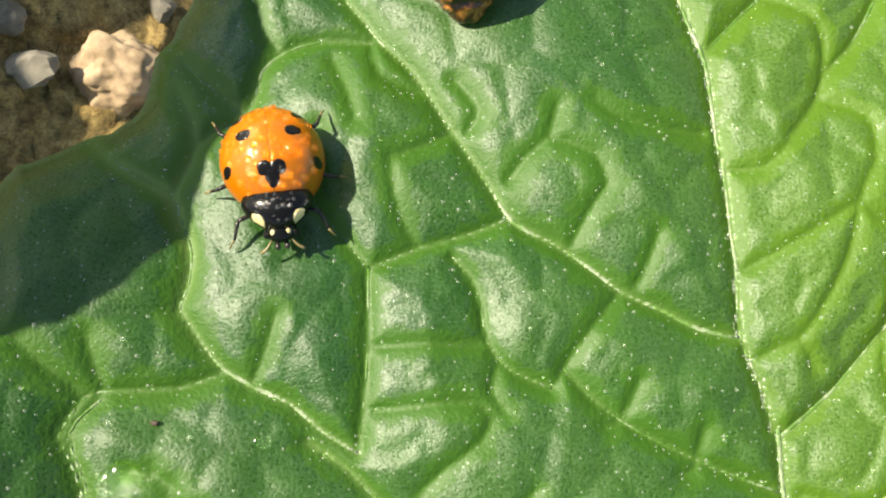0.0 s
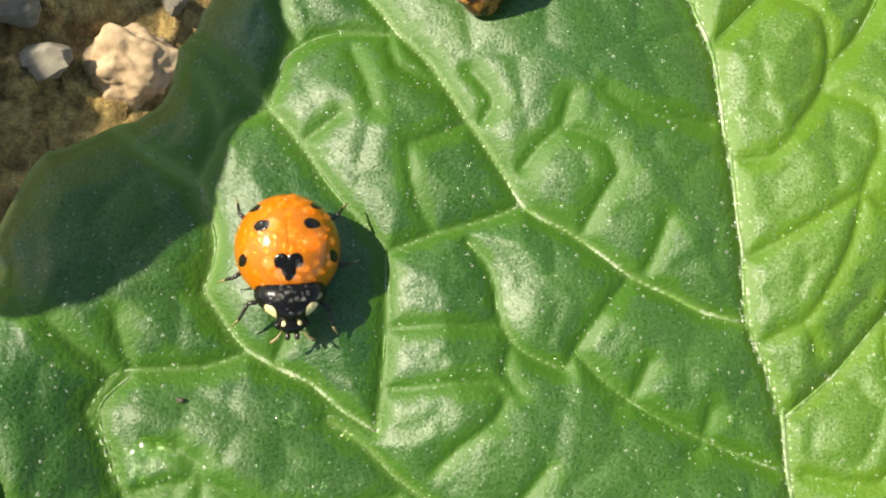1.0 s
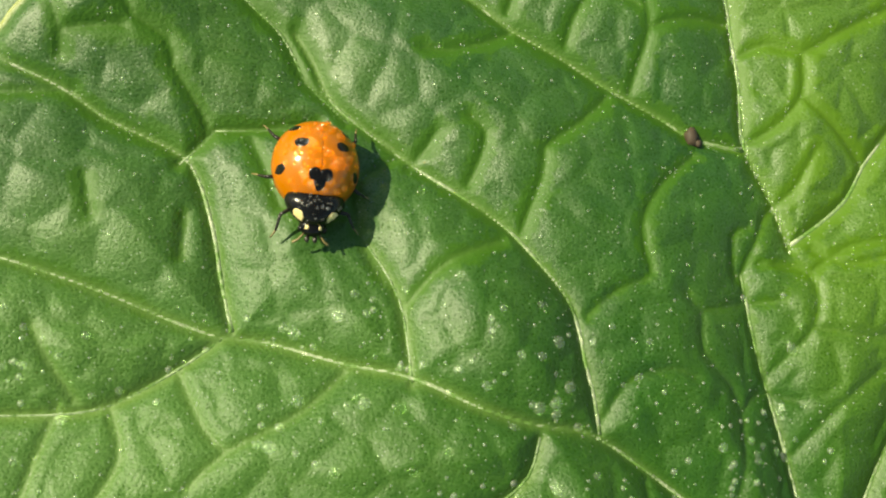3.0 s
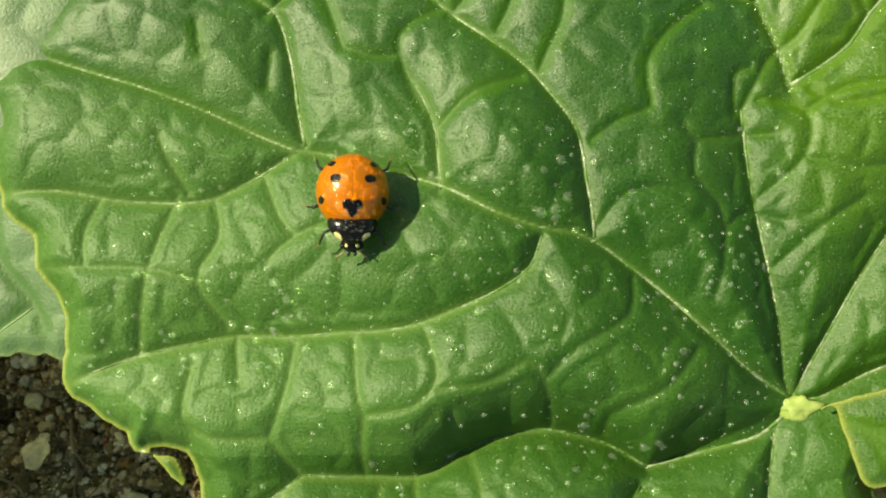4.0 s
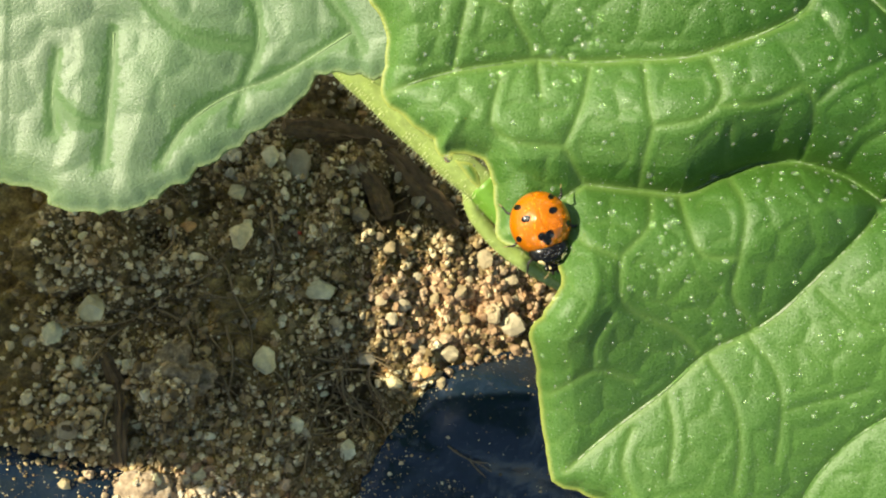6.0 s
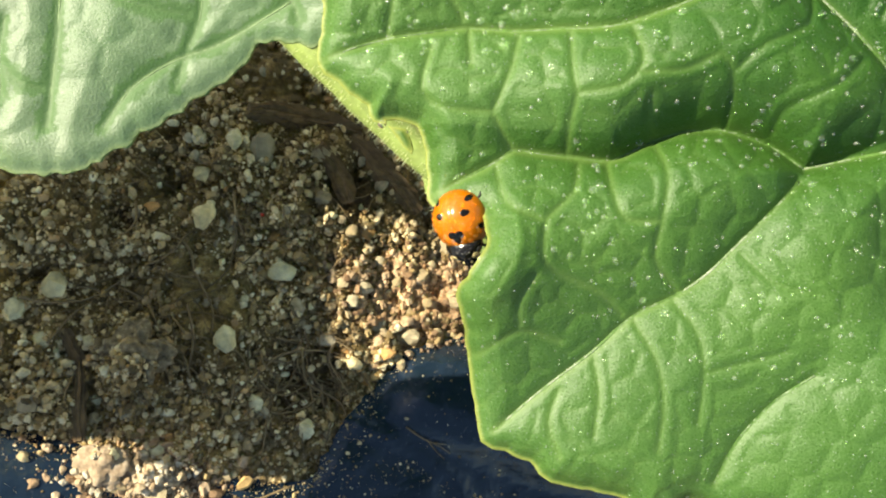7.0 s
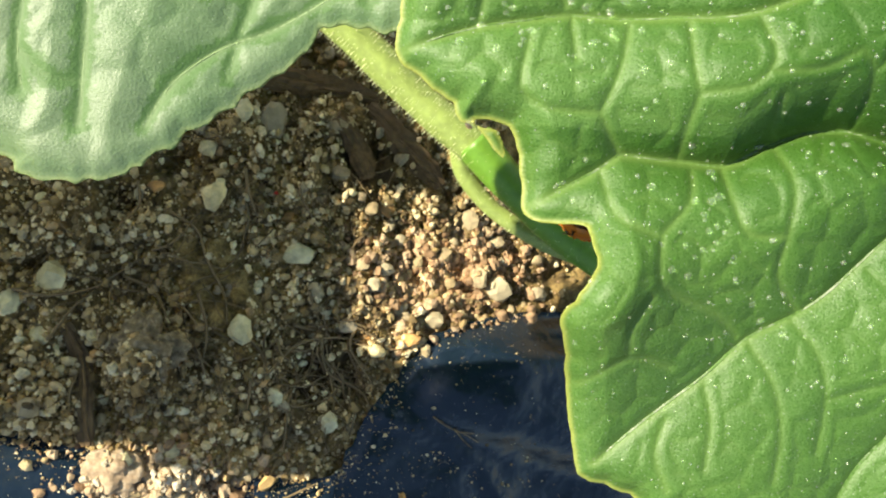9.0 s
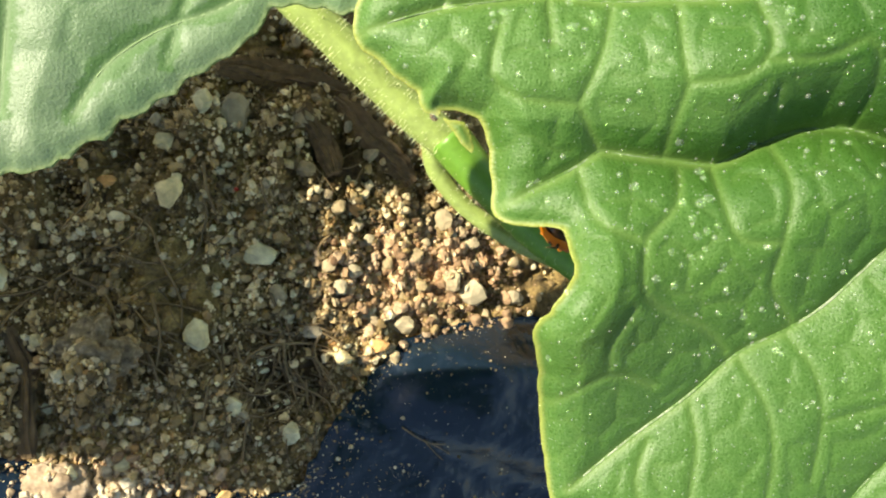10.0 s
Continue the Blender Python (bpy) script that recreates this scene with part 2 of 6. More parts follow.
PUPA_DARK = plain("pupa dark", (0.030, 0.020, 0.014), 0.32, vary=0.4)


def mottled(name, stops, scale, rough):
    m, nodes, links, bsdf = material(name)
    blots = noise_of(nodes, links, scale, 3, 0.6)
    links.new(ramp(nodes, links, blots, stops), bsdf.inputs["Base Color"])
    bsdf.inputs["Roughness"].default_value = rough
    bump(nodes, links, bsdf, blots, 0.6, 0.0004)
    return m


BELLY = mottled("belly", ((0.42, (0.012, 0.007, 0.004)), (0.62, (0.16, 0.055, 0.012))), 900, 0.35)
PUPA_SKIN = mottled("pupa skin", ((0.44, (0.014, 0.010, 0.008)), (0.52, (0.14, 0.05, 0.012)), (0.59, (0.44, 0.19, 0.04)), (0.68, (0.05, 0.03, 0.018))), 1100, 0.25)
CLOD = mottled("dry tan clod", ((0.3, (0.20, 0.14, 0.08)), (0.6, (0.44, 0.32, 0.20))), 350, 0.9)
SANDY = mottled("pale sandy clump", ((0.32, (0.20, 0.14, 0.085)), (0.5, (0.33, 0.245, 0.155)), (0.66, (0.44, 0.35, 0.245))), 900, 0.9)
CLOD_BROWN = mottled("brown crumbly clod", ((0.32, (0.10, 0.075, 0.04)), (0.5, (0.22, 0.17, 0.095)), (0.66, (0.36, 0.29, 0.18))), 1100, 0.95)
CRUMBS = stone_material("pale crumbs", ((0.0, (0.30, 0.22, 0.14)), (0.35, (0.42, 0.32, 0.21)), (0.6, (0.50, 0.41, 0.29)), (0.8, (0.52, 0.48, 0.40)), (1.0, (0.38, 0.27, 0.16))), 0.7)
FOLD = plain("folded margin", (0.050, 0.150, 0.006), 0.5, vary=0.3, scale=1200, relief=0.4)
FOLD_RIM = plain("yellow leaf rim", (0.40, 0.44, 0.09), 0.55, vary=0.3, scale=1500, relief=0.4)
RED = plain("red speck", (0.60, 0.06, 0.03), 0.5)
DEBRIS = plain("brown debris", (0.05, 0.034, 0.020), 0.7, vary=0.5, scale=1500)


# ---- building helpers ----
def mesh_of(name, verts, faces, mat, smooth=True):
    data = bpy.data.meshes.new(name)
    data.from_pydata([tuple(c * MM for c in v) for v in verts], [], faces)
    data.materials.append(mat)
    if smooth:
        data.polygons.foreach_set("use_smooth", np.ones(len(data.polygons), bool))
    data.update()
    return data


def part(name, shape, mat, parent=None, label="", smooth=True):
    """One mesh object from (verts, faces) in millimetres, under a thing or a part."""
    ob = new(name, mesh_of(name, shape[0], shape[1], mat, smooth))
    ob.parent = parent
    return tagged(ob, label)


def thing(name, x, y, z, label, category, group="", kind=""):
    ob = new(name)
    ob.location = (x * MM, y * MM, z * MM)
    ob.empty_display_size = 0.002
    return tagged(ob, label, category, group, kind)


def joined(*shapes):
    verts, faces = [], []
    for v, f in shapes:
        n = len(verts)
        verts += [tuple(p) for p in v]
        faces += [tuple(i + n for i in face) for face in f]
    return verts, faces


def moved(shape, m):
    return [tuple(m @ Vector(v)) for v in shape[0]], shape[1]


def ball(rx, ry, rz, rings=8, sides=12, low=-90, high=90):
    """Ellipsoid, or the band of it between two latitudes."""
    verts, faces = [], []
    for i in range(rings + 1):
        a = radians(low + (high - low) * i / rings)
        for j in range(sides):
            b = 2 * math.pi * j / sides
            verts.append((rx * math.cos(a) * math.cos(b), ry * math.cos(a) * math.sin(b), rz * math.sin(a)))
    for i in range(rings):
        for j in range(sides):
            k = (j + 1) % sides
            faces.append((i * sides + j, i * sides + k, (i + 1) * sides + k, (i + 1) * sides + j))
    return verts, faces


def lump(size, seed, rough=0.3, detail=2, chips=7):
    """A broken pebble: an icosphere pushed in and out, with flat chips."""
    rnd = random.Random(seed)
    bm = bmesh.new()
    bmesh.ops.create_icosphere(bm, subdivisions=detail, radius=1)
    cuts = [(Vector((rnd.gauss(0, 1), rnd.gauss(0, 1), rnd.gauss(0, 1))).normalized(), rnd.uniform(0.55, 0.9) * (1 - 0.2 * (rough < 0.3))) for _ in range(chips)]
    off = Vector((rnd.random(), rnd.random(), rnd.random())) * 40
    for v in bm.verts:
        p = v.co.normalized()
        r = 1 + rough * noise.noise(p * 1.6 + off) + (0.35 * rough * noise.noise(p * 4.5 + off) + 0.15 * rough * noise.noise(p * 11 + off) if detail > 2 else 0)
        for axis, far in cuts:
            r = min(r, far / max(p.dot(axis), 0.05)) if p.dot(axis) > 0.2 else r
        v.co = p * r
    verts = [(v.co.x * size[0], v.co.y * size[1], v.co.z * size[2]) for v in bm.verts]
    faces = [tuple(v.index for v in f.verts) for f in bm.faces]
    bm.free()
    return verts, faces


def smooth_line(points, step=0.8):
    """Catmull-Rom line through the points."""
    p = [Vector(q) for q in points]
    p = [p[0] * 2 - p[1]] + p + [p[-1] * 2 - p[-2]]
    out = []
    for a, b, c, d in zip(p, p[1:], p[2:], p[3:]):
        n = max(2, int((c - b).length / step))
        for i in range(n):
            t = i / n
            out.append(0.5 * (2 * b + (c - a) * t + (2 * a - 5 * b + 4 * c - d) * t * t + (3 * b - a - 3 * c + d) * t ** 3))
    return out + [p[-2]]


def tube(points, radii, sides=6, step=0.8):
    """A round tube along a smooth line; radii: at its start and end, or a function of 0..1."""
    line = smooth_line(points, step)
    verts, faces = [], []
    up = Vector((0.13, 0.21, 0.97))
    for i, q in enumerate(line):
        along = (line[min(i + 1, len(line) - 1)] - line[max(i - 1, 0)]).normalized()
        a = along.cross(up).normalized()
        b = a.cross(along)
        s = i / (len(line) - 1)
        r = radii(s) if callable(radii) else radii[0] + (radii[1] - radii[0]) * s
        for j in range(sides):
            w = 2 * math.pi * j / sides
            verts.append(tuple(q + (a * math.cos(w) + b * math.sin(w)) * r))
    for i in range(len(line) - 1):
        for j in range(sides):
            k = (j + 1) % sides
            faces.append((i * sides + j, i * sides + k, (i + 1) * sides + k, (i + 1) * sides + j))
    faces += [tuple(range(sides - 1, -1, -1)), tuple(range(len(verts) - sides, len(verts)))]
    return verts, faces


# ---- ground ----
def ground_z(x, y):
    """Height of the bed of soil: a slope that levels out away from the plant."""
    u, v = 110 * np.tanh(np.asarray(x) / 110), 110 * np.tanh(np.asarray(y) / 110)
    return -35.8 - 0.508 * u - 0.244 * v


FILM_EDGE = [(-110, -60), (-86, -62), (-77, -64), (-70, -66), (-62, -68.5), (-53.5, -71), (-50, -69.8), (-46.3, -70.5), (-42, -70.7), (-39.8, -69.2), (-39.2, -67), (-37.6, -63.8), (-35.7, -60.3), (-33.2, -57.2), (-31.7, -54.8), (-28.2, -51.2), (-23, -49.5), (-16, -48), (-8, -48), (6, -50), (26, -53), (60, -60), (70, -150), (-120, -150)]


def inside(px, py, ring):
    out = np.zeros(len(px), bool)
    for (x0, y0), (x1, y1) in zip(ring, ring[1:] + ring[:1]):
        if y0 == y1:
            continue
        cross = (py > min(y0, y1)) & (py <= max(y0, y1)) & (px < x0 + (py - y0) * (x1 - x0) / (y1 - y0))
        out ^= cross
    return out


def rough_noise(x, y, scale, seed):
    return np.array([noise.noise(Vector((a * scale, b * scale, seed))) for a, b in zip(x, y)])


def soil_z(x, y):
    x, y = np.atleast_1d(x).astype(float), np.atleast_1d(y).astype(float)
    near = np.exp(-((x + 40) ** 2 + (y + 40) ** 2) / 300 ** 2)
    z = ground_z(x, y) + near * (3.0 * rough_noise(x, y, 0.055, 1.7) + 2.6 * rough_noise(x, y, 0.17, 4.2) + 1.9 * rough_noise(x, y, 0.42, 9.1) + 1.1 * rough_noise(x, y, 1.0, 2.6))
    for cx, cy, r, h in ((-62.0, -53.5, 5.0, 3.6), (-74.0, -32.0, 9.0, 4.0), (-66.0, -28.5, 3.2, -6.0), (-55.0, -65.0, 5.0, 2.0), (-40.0, -58.0, 5.0, -2.0), (-52.0, -42.0, 6.0, -2.5), (-45.0, -30.0, 5.0, 2.0)):
        z = z + h * np.exp(-((x - cx) ** 2 + (y - cy) ** 2) / r ** 2)
    # clods with steep, crumbling sides
    for cx, cy, r, h in ((-71.3, -34.0, 2.6, -5.0), (-82.1, -35.1, 6.5, 3.8), (-66.1, -56.4, 4.2, 2.4), (-74.8, -60.1, 3.2, 2.0), (-61.4, -40.1, 3.0, 1.2), (-48.0, -31.2, 2.5, 1.5), (-37.2, -46.6, 3.0, 1.5), (-43.9, -42.6, 2.0, 1.0), (-66.1, -50.3, 2.2, 1.0)):
        far = np.hypot(x - cx, y - cy) + 1.1 * rough_noise(x, y, 0.4, cx)
        z = z + h / (1 + np.exp(np.clip((far - r) / 0.35, -40, 40)))
    covered = inside(x, y, FILM_EDGE)
    return np.where(covered, np.minimum(z, ground_z(x, y) - 0.6), z)


def dark_soil_at(x, y):
    """How far the soil is darkened in a few soft patches, 0 to 1."""
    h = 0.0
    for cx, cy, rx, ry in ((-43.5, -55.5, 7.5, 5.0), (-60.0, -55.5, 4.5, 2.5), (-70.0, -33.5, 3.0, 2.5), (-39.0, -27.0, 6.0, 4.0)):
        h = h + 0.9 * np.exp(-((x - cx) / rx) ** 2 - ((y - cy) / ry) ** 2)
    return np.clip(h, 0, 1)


def build_ground():
    xs = np.concatenate([-95 - np.geomspace(1, 4000, 24)[::-1], np.arange(-95, 26, 0.5), 26 + np.geomspace(1, 4000, 24)])
    ys = np.concatenate([-90 - np.geomspace(1, 4000, 24)[::-1], np.arange(-90, 16, 0.5), np.arange(16, 70, 1.5), 70 + np.geomspace(1, 4000, 24)])
    gx, gy = np.meshgrid(xs, ys)
    gz = soil_z(gx.ravel(), gy.ravel())
    n = len(xs)
    i = (np.arange(len(ys) - 1)[:, None] * n + np.arange(n - 1)).ravel()
    faces = np.stack([i, i + 1, i + n + 1, i + n], 1).tolist()
    ob = new("ground", mesh_of("ground", np.stack([gx.ravel(), gy.ravel(), gz], 1).tolist(), faces, SOIL))
    ob.data.attributes.new("dark_soil", "FLOAT", "POINT").data.foreach_set("value", dark_soil_at(gx.ravel(), gy.ravel()).astype(np.float32))
    tagged(ob, "brown sandy soil with crumbs and fine roots", "soil", kind="structure")


build_ground()


# ---- the big leaf ----
VEINS = []


def vein(rank, *points):
    """A vein of the big leaf: rank 1 main, 2 side, 3 net; its plan points."""
    VEINS.append((rank, [(q.x, q.y) for q in smooth_line([(x, y, 0) for x, y in points], 1.0)]))


vein(1, (19.2, 52.2), (19.3, 50.0), (19.8, 47.9), (20.3, 46.1), (20.4, 43.7), (20.4, 41.4), (20.6, 39.1), (20.6, 36.6), (20.7, 34.4), (20.6, 32.3), (20.6, 30.5), (21.1, 28.9), (21.6, 27.4), (21.9, 25.6))
vein(1, (22.2, 25.7), (22.2, 23.0), (22.5, 19.9), (22.5, 17.2), (22.6, 14.5), (22.4, 10.4), (23.5, 7.8), (24.3, 5.6), (25.0, 3.0))
vein(1, (21.2, 1.5), (21.7, -3.6), (22.6, -8.9), (23.6, -14.3), (24.1, -18.8), (24.8, -20.6))
vein(2, (20.2, 46.5), (21.3, 47.5), (22.5, 48.6), (24.1, 50.0), (26.5, 52.2))
vein(1, (22.1, 25.1), (23.7, 26.2), (25.8, 27.8), (27.9, 29.9), (30.2, 32.0))
vein(1, (25.1, 3.4), (27.3, 4.7), (29.5, 6.4), (31.0, 8.6), (33.3, 11.1), (35.9, 14.1))
vein(1, (24.8, -20.6), (25.9, -18.3), (28.0, -14.7), (30.1, -11.1), (33.0, -6.7), (36.0, -2.3))
vein(1, (24.8, -20.6), (26.8, -20.6), (30.3, -18.8), (33.3, -17.8), (36.8, -16.9))
vein(1, (20.5, 30.5), (18.2, 31.1), (16.4, 32.1), (14.3, 33.1), (12.8, 34.3), (10.8, 35.8), (8.7, 37.0), (7.6, 38.8), (6.5, 40.7), (5.5, 42.3), (4.5, 44.2), (3.4, 45.9), (2.0, 47.4), (1.0, 48.9), (0.2, 50.0), (-0.5, 52.1))
vein(2, (8.5, 37.3), (6.4, 36.5), (3.6, 35.8), (0.9, 34.8))
vein(2, (0.9, 34.8), (-0.4, 36.5), (-1.8, 38.2), (-3.2, 40.3), (-4.5, 42.1), (-5.4, 43.0))
vein(2, (-5.4, 43.0), (-6.7, 44.4), (-8.5, 46.2), (-9.8, 47.7))
vein(2, (-5.4, 43.0), (-4.8, 44.7), (-4.5, 45.9), (-3.3, 46.9), (-1.4, 47.5), (1.5, 47.4))
vein(2, (0.9, 34.8), (0.8, 32.6), (0.7, 30.3), (0.4, 27.6), (0.1, 25.5))
vein(3, (-3.3, 41.2), (-1.5, 42.5))
vein(3, (-4.8, 49.5), (-4.4, 48.1), (-3.7, 47.1))
vein(2, (22.0, 22.4), (19.8, 23.3), (17.2, 24.5), (14.6, 25.9), (12.4, 27.5), (10.8, 29.3))
vein(2, (10.1, 28.3), (7.9, 29.4), (6.9, 30.8), (6.7, 32.5), (6.3, 34.0), (5.3, 35.3))
vein(3, (14.2, 33.2), (12.4, 31.4), (11.0, 29.6), (10.2, 28.4))
vein(3, (16.3, 36.3), (15.4, 34.1), (15.0, 33.5))
vein(3, (13.7, 38.9), (12.8, 37.7), (11.7, 35.8))
vein(1, (22.4, 10.0), (20.0, 10.5), (18.4, 11.0), (16.4, 12.3), (14.2, 13.6), (12.0, 15.0), (9.9, 16.5), (8.1, 17.6), (6.5, 18.6), (4.6, 20.3), (2.5, 22.0), (0.9, 23.3), (-0.6, 24.9), (-2.4, 26.2))
vein(1, (0.1, 25.5), (-1.8, 26.8), (-3.2, 28.1), (-4.6, 28.8), (-6.4, 29.9), (-7.5, 31.2), (-8.2, 32.3), (-8.7, 33.0))
vein(2, (-8.7, 33.0), (-8.2, 34.4), (-8.1, 35.9), (-8.6, 37.4), (-9.2, 38.9), (-10.2, 39.6), (-11.7, 40.5), (-13.0, 41.5), (-13.6, 42.3))
vein(3, (-9.2, 38.9), (-8.6, 40.0), (-8.0, 41.3), (-8.3, 43.1), (-9.4, 45.4))
vein(3, (-8.0, 41.3), (-7.0, 42.4), (-5.4, 43.0))
vein(1, (9.6, -8.2), (9.5, -6.2), (9.0, -3.2), (8.7, -0.5), (7.5, 1.5), (6.0, 3.5), (4.6, 5.1), (2.0, 7.2), (-0.5, 9.0), (-2.7, 10.9), (-4.9, 12.8), (-6.0, 14.3), (-6.6, 16.0), (-7.7, 18.1))
vein(2, (-7.2, 14.9), (-8.5, 18.1), (-9.9, 19.5), (-11.9, 21.9), (-12.4, 23.2), (-12.9, 25.0), (-13.6, 27.3), (-12.2, 28.8))
vein(3, (-12.2, 28.8), (-14.7, 30.4), (-16.3, 32.1))
vein(2, (-4.6, 12.1), (-5.9, 13.5), (-7.2, 14.9))
vein(2, (-14.1, 27.2), (-13.0, 28.9), (-11.5, 29.1), (-8.7, 29.1), (-6.4, 29.8))
vein(2, (-14.1, 27.2), (-13.3, 25.4), (-12.8, 23.7))
vein(3, (-13.0, 28.9), (-14.0, 29.9), (-16.0, 31.9), (-17.4, 32.6), (-18.8, 33.7))
vein(1, (24.8, -20.6), (21.4, -18.4), (16.9, -14.3), (13.3, -11.2), (9.1, -8.2), (5.7, -7.4), (2.5, -6.3), (-1.8, -4.1), (-5.6, -3.1), (-10.2, -1.5), (-12.7, -1.1), (-15.7, 0.1), (-19.4, 1.9), (-24.0, 3.8), (-27.3, 4.9), (-31.0, 6.1), (-34.3, 7.3))
vein(1, (-12.1, -0.8), (-12.4, 0.7), (-12.7, 2.6), (-13.1, 5.6), (-13.9, 8.7), (-14.8, 10.1), (-16.8, 11.3), (-19.2, 12.5), (-21.7, 14.4), (-24.5, 15.8), (-28.1, 18.0))
vein(2, (-1.7, -4.5), (-1.8, -2.3), (-2.0, -0.1), (-2.6, 1.8), (-3.9, 4.2))
vein(2, (-12.7, -1.2), (-15.7, -3.1), (-19.1, -4.7), (-22.1, -5.0), (-26.7, -4.7), (-30.0, -4.0), (-33.2, -3.8), (-36.0, -4.1))
vein(2, (5.7, -8.1), (4.8, -10.3), (2.6, -11.9), (-1.1, -13.5), (-4.7, -14.7), (-9.3, -15.0), (-13.8, -15.3), (-17.5, -15.2), (-21.6, -15.9), (-24.9, -16.6), (-28.5, -17.8), (-30.8, -18.8))
vein(1, (24.7, -21.4), (22.4, -23.3), (17.4, -24.8), (13.7, -25.8))
vein(2, (13.7, -25.8), (10.5, -23.9), (6.3, -22.8), (2.6, -23.1), (-1.0, -24.6), (-3.8, -26.2), (-8.4, -26.1), (-12.8, -25.9))
vein(2, (-12.8, -25.9), (-14.9, -27.5), (-17.7, -29.2), (-20.7, -31.3))
vein(1, (13.0, -27.1), (10.7, -29.8), (8.0, -32.9), (5.2, -36.1), (2.3, -38.3), (-1.1, -40.3), (-4.4, -43.7), (-8.7, -47.5), (-12.9, -51.7))
vein(1, (23.5, -22.6), (22.7, -27.5), (22.4, -32.2), (22.3, -35.9))
vein(3, (1.5, 47.4), (1.8, 45.4), (4.3, 44.3))
vein(3, (-0.7, 46.4), (0.1, 44.3), (0.4, 42.7))
vein(3, (2.2, 40.7), (3.8, 41.2), (5.8, 42.1))
vein(3, (2.2, 40.7), (2.3, 38.8), (2.9, 36.9), (3.6, 35.8))
vein(3, (8.5, 39.3), (9.5, 40.6), (10.7, 41.6), (11.3, 43.3))
vein(3, (10.7, 41.6), (13.1, 40.6), (13.7, 38.9))
vein(3, (5.9, 45.0), (7.1, 43.3), (6.4, 42.0))
vein(3, (13.3, 43.6), (15.2, 42.4), (19.5, 41.7))
vein(3, (0.9, 27.6), (3.0, 27.8), (5.7, 27.9), (6.6, 27.4))
vein(3, (1.0, 30.8), (3.7, 30.9), (6.4, 30.7))
vein(3, (3.1, 23.5), (4.3, 24.6), (6.2, 25.9), (6.9, 27.1))
vein(3, (14.7, 28.6), (13.6, 26.5), (12.7, 26.3))
vein(3, (18.0, 26.0), (17.4, 24.0), (16.7, 23.7))
vein(3, (7.5, 27.3), (6.9, 28.3), (7.3, 29.4))
vein(3, (-12.9, 31.9), (-12.2, 29.5), (-11.7, 29.1))
vein(3, (-9.8, 25.5), (-8.9, 24.1), (-10.0, 23.3))
vein(3, (-3.8, 32.6), (-4.6, 30.2), (-5.2, 29.0))
vein(3, (6.4, 19.7), (7.3, 21.6), (8.9, 23.5))
vein(3, (10.2, 17.4), (10.9, 19.3), (12.1, 20.8), (13.7, 21.1), (15.5, 20.0))
vein(3, (14.4, 14.0), (15.2, 16.2), (16.0, 18.4), (16.0, 20.4))
vein(3, (16.0, 18.4), (18.6, 19.2), (22.0, 19.1))
vein(3, (-8.6, 23.0), (-8.8, 24.7), (-10.9, 25.4))
vein(3, (-11.9, 23.2), (-8.5, 23.6), (-5.7, 22.1), (-2.9, 21.9), (1.1, 22.2))
vein(3, (6.7, 18.4), (4.8, 17.5), (1.9, 16.7), (0.5, 16.9))
vein(3, (12.7, 13.7), (10.7, 11.9), (8.7, 10.6), (7.8, 9.9))
vein(3, (7.8, 9.9), (7.5, 8.1), (6.4, 5.8), (5.8, 4.4))
vein(3, (-0.9, 9.0), (0.2, 10.2), (0.9, 11.2))
vein(3, (2.7, 7.7), (3.6, 9.4), (4.1, 11.1), (3.1, 12.2))
vein(3, (-1.6, 9.6), (-3.7, 8.6), (-4.7, 7.3))
vein(3, (-4.7, 7.3), (-4.7, 6.0), (-3.8, 3.3), (-2.9, 1.7))
vein(3, (18.4, 9.5), (15.6, 7.4), (14.1, 5.4), (13.8, 4.0), (14.1, 1.6))
vein(3, (21.8, 4.6), (20.6, 4.0), (20.7, 1.2))
vein(3, (-9.0, 6.6), (-9.9, 9.2), (-10.6, 10.9))
vein(3, (-9.0, 6.6), (-6.7, 5.8), (-4.7, 6.0))
vein(3, (-13.2, 11.7), (-13.5, 12.7), (-14.5, 14.4), (-15.1, 15.5))
vein(3, (-15.1, 15.5), (-15.4, 17.2), (-17.4, 18.6), (-17.8, 20.3), (-18.4, 21.8))
vein(3, (-21.5, 17.6), (-19.6, 17.8), (-17.9, 17.9))
vein(2, (-12.8, 11.7), (-9.9, 11.7), (-6.6, 12.0))
vein(2, (-15.0, 9.6), (-13.8, 10.7), (-12.8, 11.7))
vein(3, (-22.2, 20.4), (-21.5, 17.6), (-21.6, 16.3))
vein(3, (-14.7, 6.4), (-14.9, 3.8))
vein(3, (-23.2, 0.1), (-22.2, -2.0), (-20.9, -4.3))
vein(3, (-20.3, 8.8), (-19.9, 6.5))
vein(3, (-25.9, 14.0), (-21.0, 14.2))
vein(3, (4.5, 3.9), (2.1, 3.2), (0.1, 2.1), (-2.0, -0.1))
vein(3, (9.5, -1.0), (11.6, 0.5), (13.7, 1.2))
vein(3, (23.7, -0.4), (20.1, -0.6), (17.5, -0.9), (16.5, 0.3))
vein(3, (17.5, -0.9), (17.2, -3.6), (18.9, -5.6), (19.5, -7.6))
vein(3, (9.9, -7.4), (11.7, -5.2), (14.6, -4.5), (16.2, -5.1))
vein(3, (19.5, -7.6), (19.1, -10.6), (18.4, -12.7))
vein(3, (19.5, -7.6), (21.3, -6.4), (24.1, -7.1))
vein(3, (-19.1, -4.7), (-18.4, -7.7), (-20.0, -10.9), (-18.0, -14.5))
vein(3, (-21.9, -4.5), (-23.0, -7.7), (-23.9, -10.9), (-24.4, -13.7), (-24.9, -16.6))
